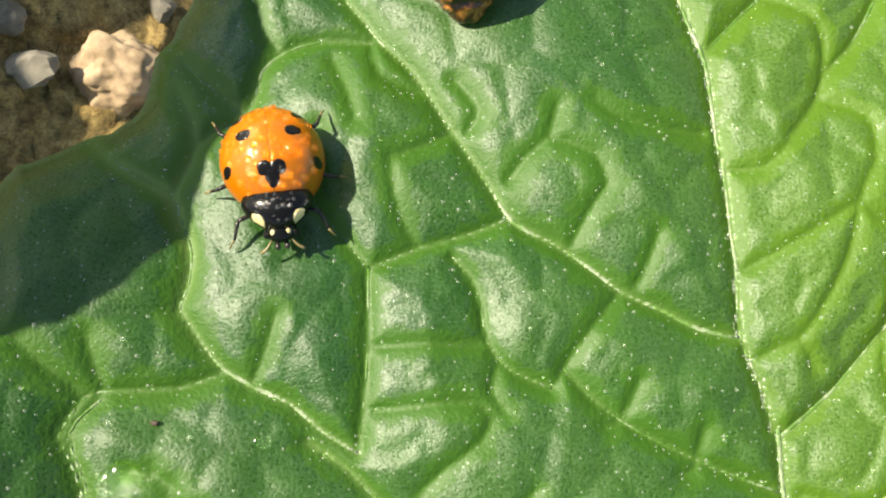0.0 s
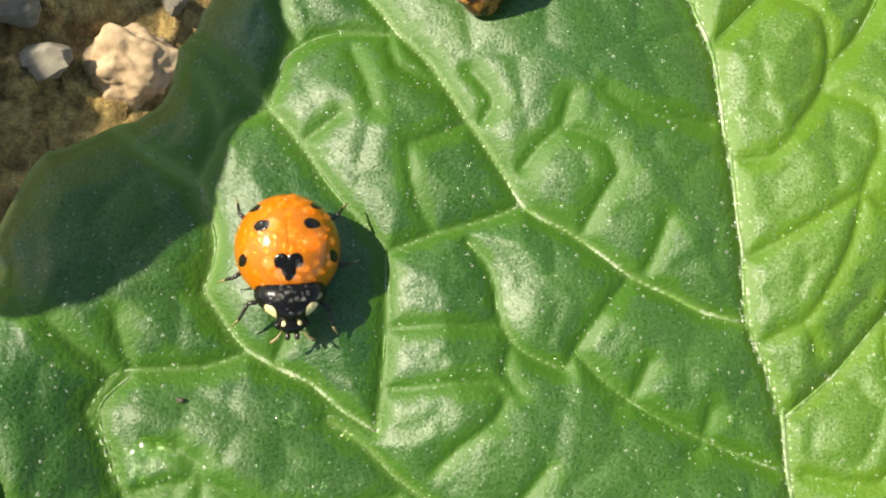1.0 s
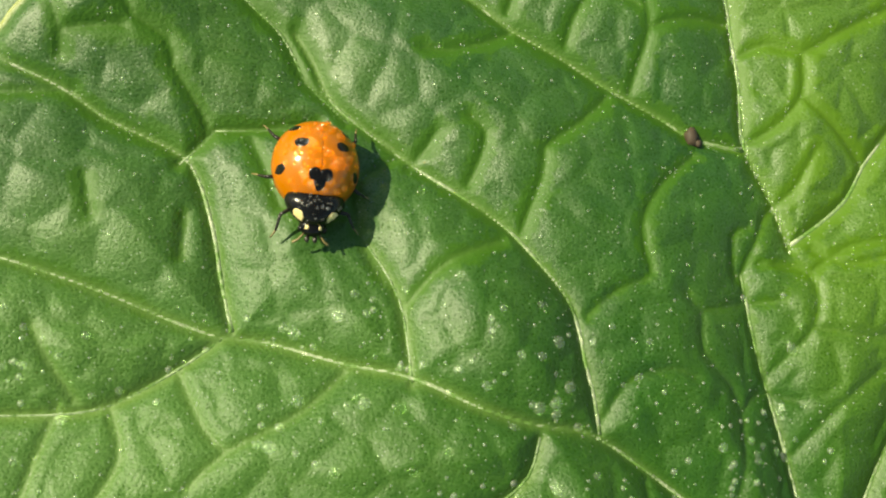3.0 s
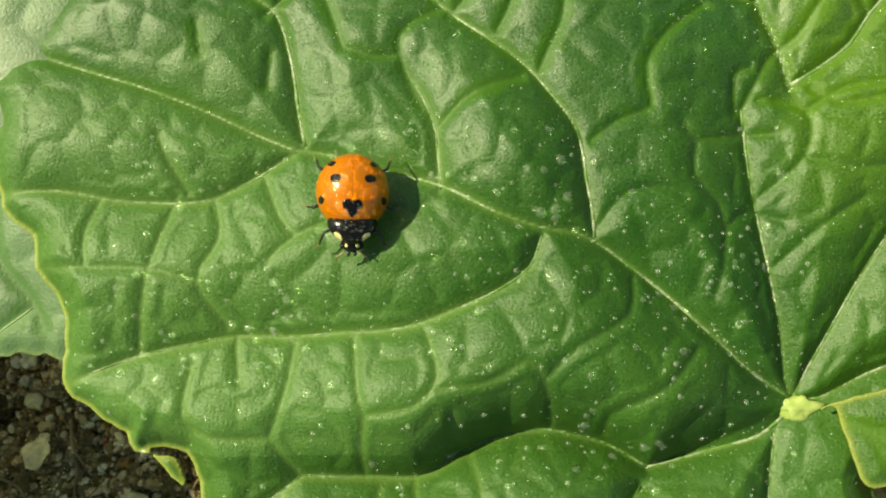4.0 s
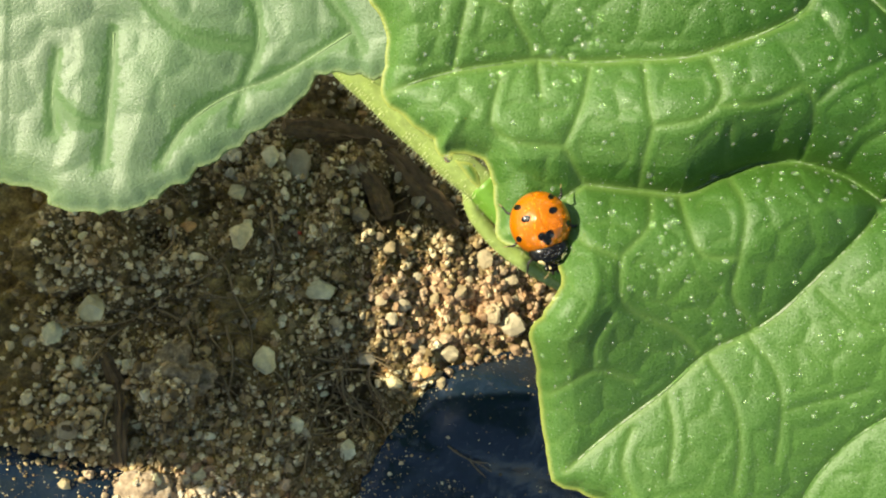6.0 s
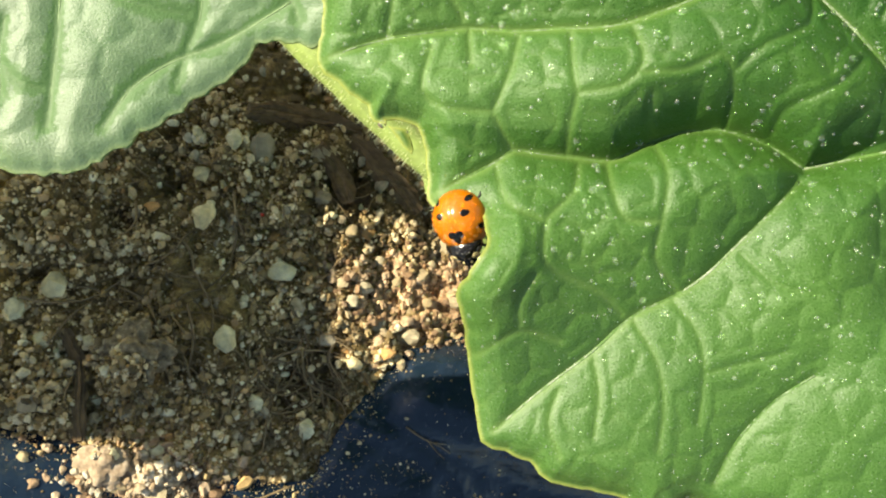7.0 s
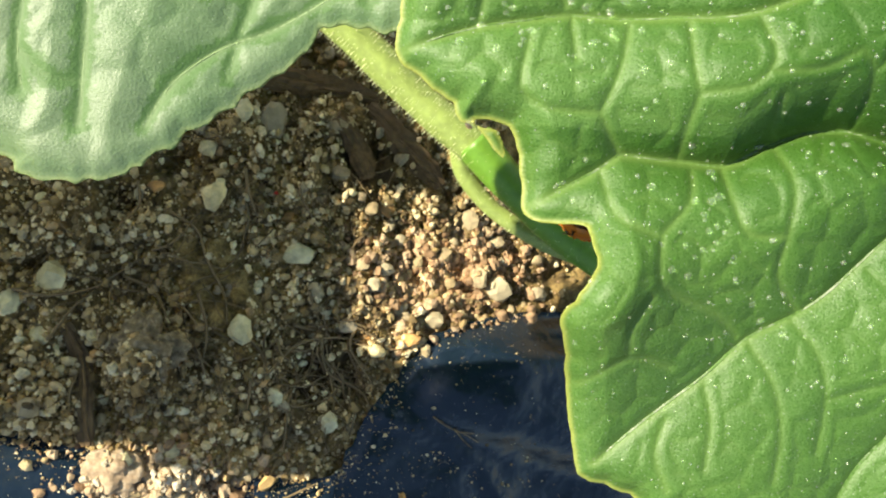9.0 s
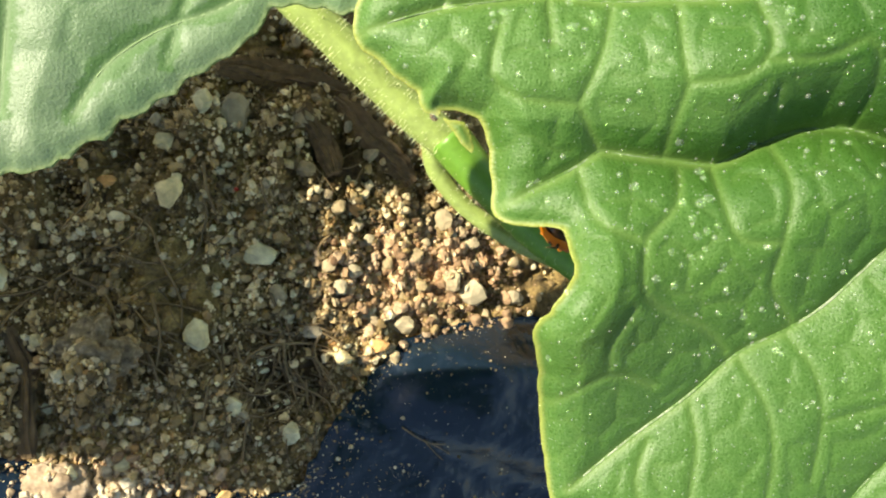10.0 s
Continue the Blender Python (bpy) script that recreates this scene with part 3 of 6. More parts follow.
vein(3, (-27.9, -4.7), (-28.8, -7.3), (-28.5, -9.8))
vein(3, (-32.7, -9.8), (-28.5, -9.8), (-23.9, -10.0), (-20.0, -10.9))
vein(3, (-15.2, -3.1), (-13.8, -6.3), (-12.5, -7.7))
vein(3, (-14.7, -9.5), (-12.5, -7.7), (-8.3, -5.8), (-5.6, -3.6))
vein(3, (-17.5, -15.2), (-17.0, -18.7))
vein(3, (-12.9, -15.9), (-13.4, -19.1), (-14.8, -22.8))
vein(3, (-8.3, -15.4), (-7.9, -19.1), (-7.4, -20.9))
vein(3, (-14.8, -22.8), (-19.3, -22.6), (-21.2, -21.0), (-20.7, -17.3))
vein(3, (-14.8, -22.8), (-13.4, -25.1), (-12.7, -26.0))
vein(3, (-2.9, -14.9), (-2.0, -18.1), (-3.8, -20.2), (-7.4, -20.9))
vein(3, (-7.4, -20.9), (-7.9, -23.6), (-7.9, -26.2))
vein(3, (-1.0, -20.8), (-0.8, -23.1), (0.3, -24.0))
vein(3, (-2.0, -19.0), (1.7, -18.5), (4.4, -17.1), (5.7, -18.5))
vein(3, (5.7, -18.5), (8.0, -16.2), (12.0, -13.9), (12.4, -11.2))
vein(3, (5.7, -18.5), (6.2, -20.8), (6.2, -22.6))
vein(3, (10.3, -23.0), (10.7, -21.2), (14.8, -18.9), (17.0, -16.6))
vein(3, (-14.2, -27.4), (-13.0, -30.8), (-9.9, -32.1))
vein(3, (-6.8, -27.0), (-7.1, -29.4), (-9.4, -32.0))
vein(3, (-9.4, -32.0), (-9.1, -36.0), (-4.3, -38.2), (-2.1, -40.1))
vein(3, (-4.3, -26.3), (-3.5, -29.7), (-2.4, -31.6), (0.7, -31.6))
vein(3, (0.0, -24.5), (1.0, -27.4), (0.7, -31.6))
vein(3, (0.7, -31.6), (0.5, -34.9), (2.8, -37.8))
vein(3, (-10.0, -37.0), (-11.3, -39.6), (-11.1, -41.6))
vein(3, (-14.9, -44.8), (-11.1, -42.1), (-7.5, -42.9))
vein(3, (-4.3, -44.2), (-3.6, -47.2), (-3.8, -51.3))
vein(3, (2.3, -38.3), (4.7, -41.2), (5.5, -44.8), (5.4, -49.4))
vein(3, (-1.1, -40.3), (1.3, -44.0), (2.2, -48.0), (2.0, -52.1))
vein(3, (8.1, -33.9), (10.9, -36.3), (14.5, -37.1))
vein(2, (15.3, -44.3), (12.0, -47.0), (9.2, -50.8), (7.5, -55.0))
vein(3, (-7.2, -47.4), (-7.9, -50.5), (-6.7, -53.5))
vein(3, (5.5, -44.8), (9.1, -43.6), (12.6, -42.3))
vein(3, (24.1, 50.0), (26.6, 48.9), (27.3, 46.8), (26.5, 43.7), (24.2, 41.4))
vein(2, (32.3, 51.5), (30.5, 48.9), (29.0, 46.8), (27.4, 45.4), (26.5, 43.7))
vein(3, (20.3, 39.8), (22.6, 39.7), (24.5, 41.4), (26.5, 43.7))
vein(3, (26.5, 43.7), (29.0, 42.6), (29.0, 40.0), (27.6, 37.7), (29.7, 36.4))
vein(3, (21.0, 34.1), (23.4, 35.3), (27.6, 37.7))
vein(3, (21.1, 29.2), (23.5, 30.3), (24.3, 28.8))
vein(3, (27.6, 37.7), (26.6, 34.6), (25.0, 32.1), (23.5, 30.3))
vein(3, (22.7, 16.8), (24.8, 17.5), (27.1, 16.7), (30.2, 18.2), (34.6, 20.1))
vein(3, (29.7, 34.1), (28.4, 28.8), (29.1, 25.0), (30.7, 21.4), (34.9, 21.7))
vein(3, (22.4, 10.4), (24.5, 11.4), (26.7, 13.6), (27.1, 16.7))
vein(3, (26.7, 13.6), (28.9, 11.3), (31.0, 8.6))
vein(3, (23.0, 22.2), (27.0, 21.8), (29.1, 25.0))
vein(3, (26.4, 3.0), (28.6, 1.8), (32.2, 2.3))
vein(3, (21.2, 1.5), (23.3, 5.3), (25.5, 7.0), (27.2, 9.7))
vein(3, (22.1, -5.4), (25.6, -2.3), (26.0, 1.3), (22.5, 2.2))
vein(3, (26.0, 1.3), (29.0, 3.0), (32.8, 3.4))
vein(3, (25.6, -2.3), (30.0, -3.2), (32.9, -2.7))
vein(3, (23.1, -10.7), (26.6, -7.6), (27.9, -6.7), (30.0, -5.4))
vein(3, (-19.4, 26.1), (-18.5, 24.8), (-17.2, 23.4), (-17.7, 22.8), (-18.8, 24.7))


def leaf_base(x, y):
    """The big leaf's mean surface."""
    u, v = x / 50, y / 50
    # the deep fold along the lowest side rib, and the swelling below it
    off = y - np.interp(x, (-13, -4, -1, 2.6, 6.3, 10.5, 13.7, 24.7), (-25.9, -26.2, -24.6, -23.1, -22.8, -23.9, -25.8, -21.4))
    along = np.exp(-((x - 6) / 16.0) ** 4)
    up, down = np.maximum(off, 0) / 6.0, np.maximum(-off, 0) / 4.0
    ridge = along * (2.7 * up * np.exp(1 - up) - 1.3 * np.exp(-(off / 3.5) ** 2) + 1.3 * down * np.exp(1 - down)) + 2.6 * np.exp(-((y + 46) / 13.0) ** 2 - ((x - 24) / 15.0) ** 2)
    ridge = ridge + 2.0 * np.exp(-((x - 3) / 8.5) ** 2 - ((y + 3) / 9.0) ** 2) - 0.6 * np.exp(-((x - 23) / 6.0) ** 2 - ((y - 0) / 20.0) ** 2)
    return ridge + (52.232) + (-2.309) * u + (0.520) * v + (0.538) * u * u + (2.099) * u * v + (-3.274) * v * v + (0.136) * u * u * v + (-0.334) * u * v * v + (-1.954) * v ** 3


def nearest(px, py, lines):
    """Distance of many points to the nearest of some lines."""
    best = np.full(len(px), 1e9)
    for line in lines:
        a = np.array(line[:-1])
        b = np.array(line[1:])
        lo, hi = np.minimum(a, b).min(0) - 9, np.maximum(a, b).max(0) + 9
        pick = np.nonzero((px > lo[0]) & (px < hi[0]) & (py > lo[1]) & (py < hi[1]))[0]
        if not len(pick):
            continue
        p = np.stack([px[pick], py[pick]], 1)
        d = np.full(len(pick), 1e9)
        for s, e in zip(a, b):
            w = e - s
            t = np.clip(((p - s) @ w) / max(w @ w, 1e-9), 0, 1)
            d = np.minimum(d, ((p - s - t[:, None] * w) ** 2).sum(1))
        best[pick] = np.minimum(best[pick], np.sqrt(d))
    return best


def to_ring(px, py, ring):
    """The nearest point of the ring for each point, and its distance."""
    best, qx, qy = np.full(len(px), 1e9), px.copy(), py.copy()
    for (x0, y0), (x1, y1) in zip(ring, ring[1:] + ring[:1]):
        wx, wy = x1 - x0, y1 - y0
        t = np.clip(((px - x0) * wx + (py - y0) * wy) / max(wx * wx + wy * wy, 1e-9), 0, 1)
        ax, ay = x0 + t * wx, y0 + t * wy
        d = (px - ax) ** 2 + (py - ay) ** 2
        near = d < best
        best, qx, qy = np.where(near, d, best), np.where(near, ax, qx), np.where(near, ay, qy)
    return np.sqrt(best), qx, qy


def ring_of(points, teeth, seed):
    """A closed leaf margin through the points, with small uneven teeth."""
    p = [Vector((x, y, 0)) for x, y in points]
    line = smooth_line(p + [p[0]], 0.6)[:-1]
    out = []
    for i, q in enumerate(line):
        along = line[(i + 1) % len(line)] - line[i - 1]
        side = Vector((-along.y, along.x, 0)).normalized()
        w = q + side * teeth * (noise.noise(q * 0.9 + Vector((0, 0, seed))) + 0.5 * noise.noise(q * 2.4 + Vector((0, 0, seed + 5))))
        out.append((w.x, w.y))
    return out


def crazed(px, py, size):
    """How far each point lies inside its cell of an uneven net of cells."""
    rnd = np.random.RandomState(5)
    jitter = rnd.uniform(0.1, 0.9, (128, 128, 2))
    ix, iy = np.floor(px / size).astype(int), np.floor(py / size).astype(int)
    first, second = np.full(len(px), 1e9), np.full(len(px), 1e9)
    for dx in (-1, 0, 1):
        for dy in (-1, 0, 1):
            cx, cy = ix + dx, iy + dy
            off = jitter[cx % 128, cy % 128]
            d = np.hypot((cx + off[:, 0]) * size - px, (cy + off[:, 1]) * size - py)
            second = np.minimum(second, np.maximum(first, d))
            first = np.minimum(first, d)
    return second - first


def blade(name, ring, holes, surface, lines, rims, parent, mat, step, thick, label="", yellower=None, painted_sheen=None, waxy=None, stripped=None, soft_edge=0.8, droop=2.2, swell=None, pillow=None, netted=None, loose=None, net_size=3.3):
    """A leaf blade over a fine grid: puckered between its veins, thick, cut to its margin."""
    xs = np.arange(min(p[0] for p in ring) - step, max(p[0] for p in ring) + step, step)
    ys = np.arange(min(p[1] for p in ring) - step, max(p[1] for p in ring) + step, step)
    gx, gy = (g.ravel() for g in np.meshgrid(xs, ys))
    n = len(xs)
    within = inside(gx, gy, ring)
    for hole in holes:
        within &= ~inside(gx, gy, hole)
    i = (np.arange(len(ys) - 1)[:, None] * n + np.arange(n - 1)).ravel()
    quads = np.stack([i, i + 1, i + n + 1, i + n], 1)
    quads = quads[within[quads].any(1)]
    used = np.unique(quads)
    index = np.full(len(gx), -1)
    index[used] = np.arange(len(used))
    quads = index[quads]
    px, py, ins = gx[used], gy[used], within[used]
    dist, qx, qy = to_ring(px, py, ring)
    for hole in holes:
        d, hx, hy = to_ring(px, py, hole)
        near = d < dist
        dist, qx, qy = np.where(near, d, dist), np.where(near, hx, qx), np.where(near, hy, qy)
    px, py, dist = np.where(ins, px, qx), np.where(ins, py, qy), np.where(ins, dist, 0)
    main = nearest(px, py, [l for r, l in lines if r == 1])
    side = nearest(px, py, [l for r, l in lines if r == 2])
    net = nearest(px, py, [l for r, l in lines if r == 3])
    two = np.minimum(main, side)
    every = np.minimum(two, net)
    wobble = rough_noise(px, py, 0.16, 3.3)
    fine = rough_noise(px, py, 0.55, 7.7)
    fade = np.clip(dist / 3.0, 0.15, 1)
    wide = swell(px, py) if swell else 0.8 + 0 * px
    puff = pillow(px, py) if pillow else 0.3 + 0 * px
    cell = 0.55 * crazed(px + 0.8 * wobble, py + 0.5 * fine, net_size) + np.clip(1.1 - every, 0, 2)
    crease = np.minimum(every, cell + (loose(px, py) if loose else 0.22))
    lift = 0.75 * puff * (1 - np.exp(-crease / 0.22)) + 1.5 * puff * (1 - np.exp(-(crease / 1.5) ** 1.2)) + wide * (1 - np.exp(-(two / 3.6) ** 1.25)) + 0.35 * (1 - np.exp(-main / 9.0)) - 0.35
    lift += 0.10 * wobble + 0.035 * fine
    pz = surface(px, py) + fade * lift - soft_edge * np.exp(-(dist / 0.9) ** 2) - (droop(px, py) if callable(droop) else droop) * np.exp(-dist / 7.0) + 0.5
    pith = (stripped(px, py) if stripped else 1) * np.clip(np.exp(-(every / 0.55) ** 2) + 0.8 * np.exp(-(two / 0.75) ** 2), 0, 1) * np.clip(0.75 + 0.6 * wobble, 0.2, 1)
    pale = np.maximum.reduce([0.6 * np.exp(-(main / 0.22) ** 2), 0.3 * np.exp(-(side / 0.17) ** 2), 0.12 * np.exp(-(net / 0.18) ** 2)])
    if netted:
        pale = np.maximum(pale, netted(px, py) * np.clip(0.6 * np.exp(-(two / 0.4) ** 2) + 0.50 * np.exp(-((crease - 0.05) / 0.30) ** 2), 0, 0.8))
    rim = 0.85 * np.exp(-(dist / 0.26) ** 2) * rims(px, py)
    for hole in holes:
        rim *= np.clip(to_ring(px, py, hole)[0] / 0.8, 0.15, 1)
    count = len(px)
    top = np.stack([px, py, pz], 1)
    low = np.stack([px, py, pz - thick], 1)
    edges = {}
    for q in quads.tolist():
        for a, b in zip(q, q[1:] + q[:1]):
            if (b, a) in edges:
                del edges[(b, a)]
            else:
                edges[(a, b)] = 1
    faces = quads.tolist() + (quads[:, ::-1] + count).tolist() + [(b, a, a + count, b + count) for a, b in edges]
    ob = part(name, (np.concatenate([top, low]).tolist(), faces), mat, parent, label)
    warm = yellower(px, py) if yellower else np.zeros(count)
    for key, value in (("vein", pale), ("rim", rim), ("yellower", warm), ("pith", pith), ("painted_sheen", painted_sheen(px, py) if painted_sheen else np.zeros(count)), ("waxy", waxy(px, py) if waxy else np.ones(count)), ("bare", (0.62 * np.exp(-(every / 1.25) ** 1.4) + 0.2 * wobble) * (stripped(px, py) if stripped else 1))):
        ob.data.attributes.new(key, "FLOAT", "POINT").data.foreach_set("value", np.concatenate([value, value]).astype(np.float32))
    return ob, (px, py, pz, every)


UPPER_MARGIN = [
    (-8.1, 52.1), (-8.9, 50.0), (-9.7, 48.3), (-10.5, 47.1), (-10.8, 45.6), (-11.1, 44.4), (-11.5, 43.6), (-12.2, 43.1),
    (-13.6, 42.6), (-15.1, 41.8), (-16.7, 41.1), (-17.9, 40.2), (-19.4, 36.2), (-18.9, 34.3), (-19.2, 33.4), (-19.7, 32.5),
    (-19.8, 31.3), (-20.2, 30.2), (-20.7, 29.3), (-21.3, 28.0),
]
SIDE_MARGIN = [
    (-21.2, 27.3), (-20.5, 26.8), (-19.9, 26.4), (-19.5, 25.8), (-19.5, 25.2), (-20.0, 24.5), (-20.7, 24.1), (-21.2, 23.6), (-21.4, 22.8), (-21.7, 21.9), (-22.6, 20.9), (-26.4, 17.0),
    (-36.9, 5.7), (-36.6, 2.4), (-36.9, -0.4), (-36.0, -5.0), (-33.7, -7.3), (-33.4, -9.8), (-31.4, -12.3), (-31.1, -15.5),
    (-31.3, -18.8), (-28.8, -21.0), (-26.5, -22.6), (-25.8, -24.0),
]
NOTCH_MARGIN = [
    (-22.8, -24.6), (-22.1, -26.7), (-24.7, -23.8), (-21.8, -24.1), (-20.9, -26.4), (-20.4, -29.3), (-20.1, -31.2), (-17.8, -31.8),
    (-15.1, -31.8), (-14.7, -33.5), (-14.4, -34.8), (-16.0, -37.5), (-16.9, -39.2), (-16.1, -41.8), (-15.6, -45.8), (-14.9, -48.8),
    (-13.9, -52.8), (-11.6, -53.7), (-8.9, -54.8), (-7.8, -56.1),
]
LOWER_MARGIN = [
    (-3.1, -56.8), (-0.4, -57.2), (1.2, -58.7), (4.3, -58.2), (5.8, -57.1), (8.5, -57.7), (13.8, -58.7), (19.2, -61.3),
    (26.7, -61.9), (40.0, -65.0), (52.0, -58.0), (58.0, -42.0), (62.0, -22.0), (62.0, 0.0), (60.0, 22.0), (56.0, 42.0),
    (44.0, 56.0), (28.0, 64.0), (12.0, 66.0), (-2.0, 62.0),
]
BIG_RING = ring_of(UPPER_MARGIN + SIDE_MARGIN + NOTCH_MARGIN + LOWER_MARGIN, 0.22, 3.0)
HOLE = ring_of([(30.8, -26.9), (31.2, -26.1), (33.4, -25.5), (34.5, -26.8), (34.3, -27.9), (33.1, -29.1), (31.8, -29.0), (31.1, -27.9)], 0.1, 1.0)


def add_ribs(leaf, field, lines, thin, step, mats):
    """Raised main ribs and side veins of a leaf, each a part."""
    px, py, pz, _ = field
    for rank, line in lines:
        if rank == 3:
            continue
        pts = []
        r = thin * (0.17 if rank == 1 else 0.095)
        for x, y in line[::2] + line[-1:]:
            i = np.argmin((px - x) ** 2 + (py - y) ** 2)
            if (px[i] - x) ** 2 + (py[i] - y) ** 2 < 0.55 * step * step:
                pts.append((x, y, pz[i] - r * 0.45))
        if len(pts) > 3:
            rib = part("rib" if rank == 1 else "vein", tube(pts, lambda s: r * (1.15 - 0.55 * s) * min(1.0, 0.15 + 8 * (1 - s)), 6, 0.7), mats[rank - 1], leaf)
            rib.location = -leaf.location


def build_big_leaf():
    leaf = thing("leaf", 26, -25, 43, "large wet green puckered leaf with pale veins", "leaf", "leaves")
    south = lambda x, y: 1 / (1 + np.exp((y + 6) / 4.0))
    yellower = lambda x, y: 0.85 / (1 + np.exp(-(x - (21 + 0.10 * (30 - y))) / 1.2)) * np.clip((y + 14) / 14, 0.3, 1)
    # where sunlit sheen is painted pale: the lower and left parts
    painted_sheen = lambda x, y: 0.55 / (1 + np.exp((y + 24) / 5.0)) + 0.6 / (1 + np.exp((x + 6) / 4.0)) / (1 + np.exp((y - 8) / 4.0)) * (y > -24)
    ob, field = blade("blade", BIG_RING, [HOLE], leaf_base, VEINS, lambda x, y: np.where(y > 38, 0.25, 1.0), leaf, LEAF, 0.21, 0.3, yellower=yellower, painted_sheen=painted_sheen, waxy=lambda x, y: 1.0 - 0.45 * np.exp(-((x + 13) / 6) ** 2 - ((y - 38) / 6) ** 2) - 0.4 * np.exp(-((x + 17) / 8) ** 2 - ((y - 22) / 11) ** 2) - 0.6 * south(x, y - 8) + 0.5 * np.exp(-((y + 48) / 11.0) ** 2), stripped=lambda x, y: 1.0 - 0.8 * south(x, y - 4), swell=lambda x, y: 1.2 + 1.0 * south(x, y) - 0.7 / (1 + np.exp((y + 36) / 3.0)), pillow=lambda x, y: 0.30 - 0.02 * south(x, y) - 0.08 * south(x, y + 28), droop=lambda x, y: 2.2 - 1.1 * south(x, y - 10) - 5.2 * np.exp(-((x + 20) / 11) ** 2 - ((y - 23) / 12) ** 2) - 6.4 * np.exp(-((x + 13) / 7) ** 2 - ((y + 37) / 6) ** 2), loose=lambda x, y: 0.62 - 0.34 * south(x, y) - 0.4 / (1 + np.exp(23 - x)) * (1 - south(x, y)), netted=lambda x, y: south(x - 4, y - 10) / (1 + np.exp((x - 6) / 4.0)) + 1.35 * np.exp(-((x + 10) / 6) ** 2 - ((y - 39) / 6) ** 2))
    ob.location = -leaf.location
    add_ribs(leaf, field, VEINS, 1.0, 0.22, (RIB, SIDE_RIB))
    lobe_lines = [(2, [(q.x, q.y) for q in smooth_line([(x, y, 0) for x, y in pts], 1.0)]) for pts in ([(25.5, -21.5), (27.9, -22.1), (31.1, -22.7), (34.2, -22.7), (37.4, -22.6)], [(28.8, -22.3), (30.2, -24.1), (31.2, -26.4)],)]
    lobe, _ = blade("lobe", ring_of([(25.5, -21.5), (27.2, -20.9), (27.8, -22.8), (28.4, -24.6), (29.0, -26.2), (29.9, -27.0), (31.2, -26.7), (32.5, -25.9), (33.6, -26.0), (34.6, -26.8), (38.1, -27.3), (40.1, -22.6), (35.5, -19.0), (28.7, -20.2)], 0.15, 4.0), [], lambda x, y: leaf_base(x, y) + 2.4 + 0.10 * (x - 28), lobe_lines, lambda x, y: 1.0 + 0 * x, leaf, LEAF, 0.25, 0.3, yellower=lambda x, y: 0.5 + 0 * x, soft_edge=0.3, droop=0.3)
    lobe.location = -leaf.location
    over = lambda x, y: float(field[2][np.argmin((field[0] - x) ** 2 + (field[1] - y) ** 2)])
    flap, faces, edge = [], [], []
    for i in range(11):
        u = i / 10
        root = Vector((-19.1 + 1.7 * u ** 1.6, 26.0 - 3.3 * u, 0))
        wide = 0.75 * math.sin(math.pi * min(1, 0.06 + 0.94 * u)) ** 0.8
        for j in range(6):
            w = j / 5
            x, y = root.x + wide * w, root.y + 0.35 * wide * w
            z = over(x, y) + 0.18 + 0.75 * math.sin(math.pi * u) * math.sin(math.pi * (0.15 + 0.7 * w))
            flap.append((x, y, z))
        edge.append(flap[-1])
    for i in range(10):
        for j in range(5):
            k = i * 6 + j
            faces.append((k, k + 1, k + 7, k + 6))
    low = len(flap)
    flap += [(x, y, z - 0.2) for x, y, z in flap]
    faces += [tuple(k + low for k in f[::-1]) for f in faces]
    tip_part = part("folded_tip", (flap, faces), FOLD, leaf, "bright green margin folded over the blade")
    tip_part.location = -leaf.location
    fold_rim = part("rim", tube(edge, (0.05, 0.08), 6, 0.3), FOLD_RIM, tip_part, "pale yellow rim")
    joint = part("stalk_joint", lump((1.5, 1.0, 0.5), 17, 0.6, 3, 0), JOINT, leaf, "pale yellow joint where the veins meet")
    joint.location = Vector((25.2, -21.3, 50.0)) * MM - leaf.location
    return leaf, field


big_leaf, (LX, LY, LZ, LD) = build_big_leaf()


def leaf_top(x, y):
    """Height of the big leaf's upper face near a plan point."""
    return float(LZ[np.argmin((LX - x) ** 2 + (LY - y) ** 2)])


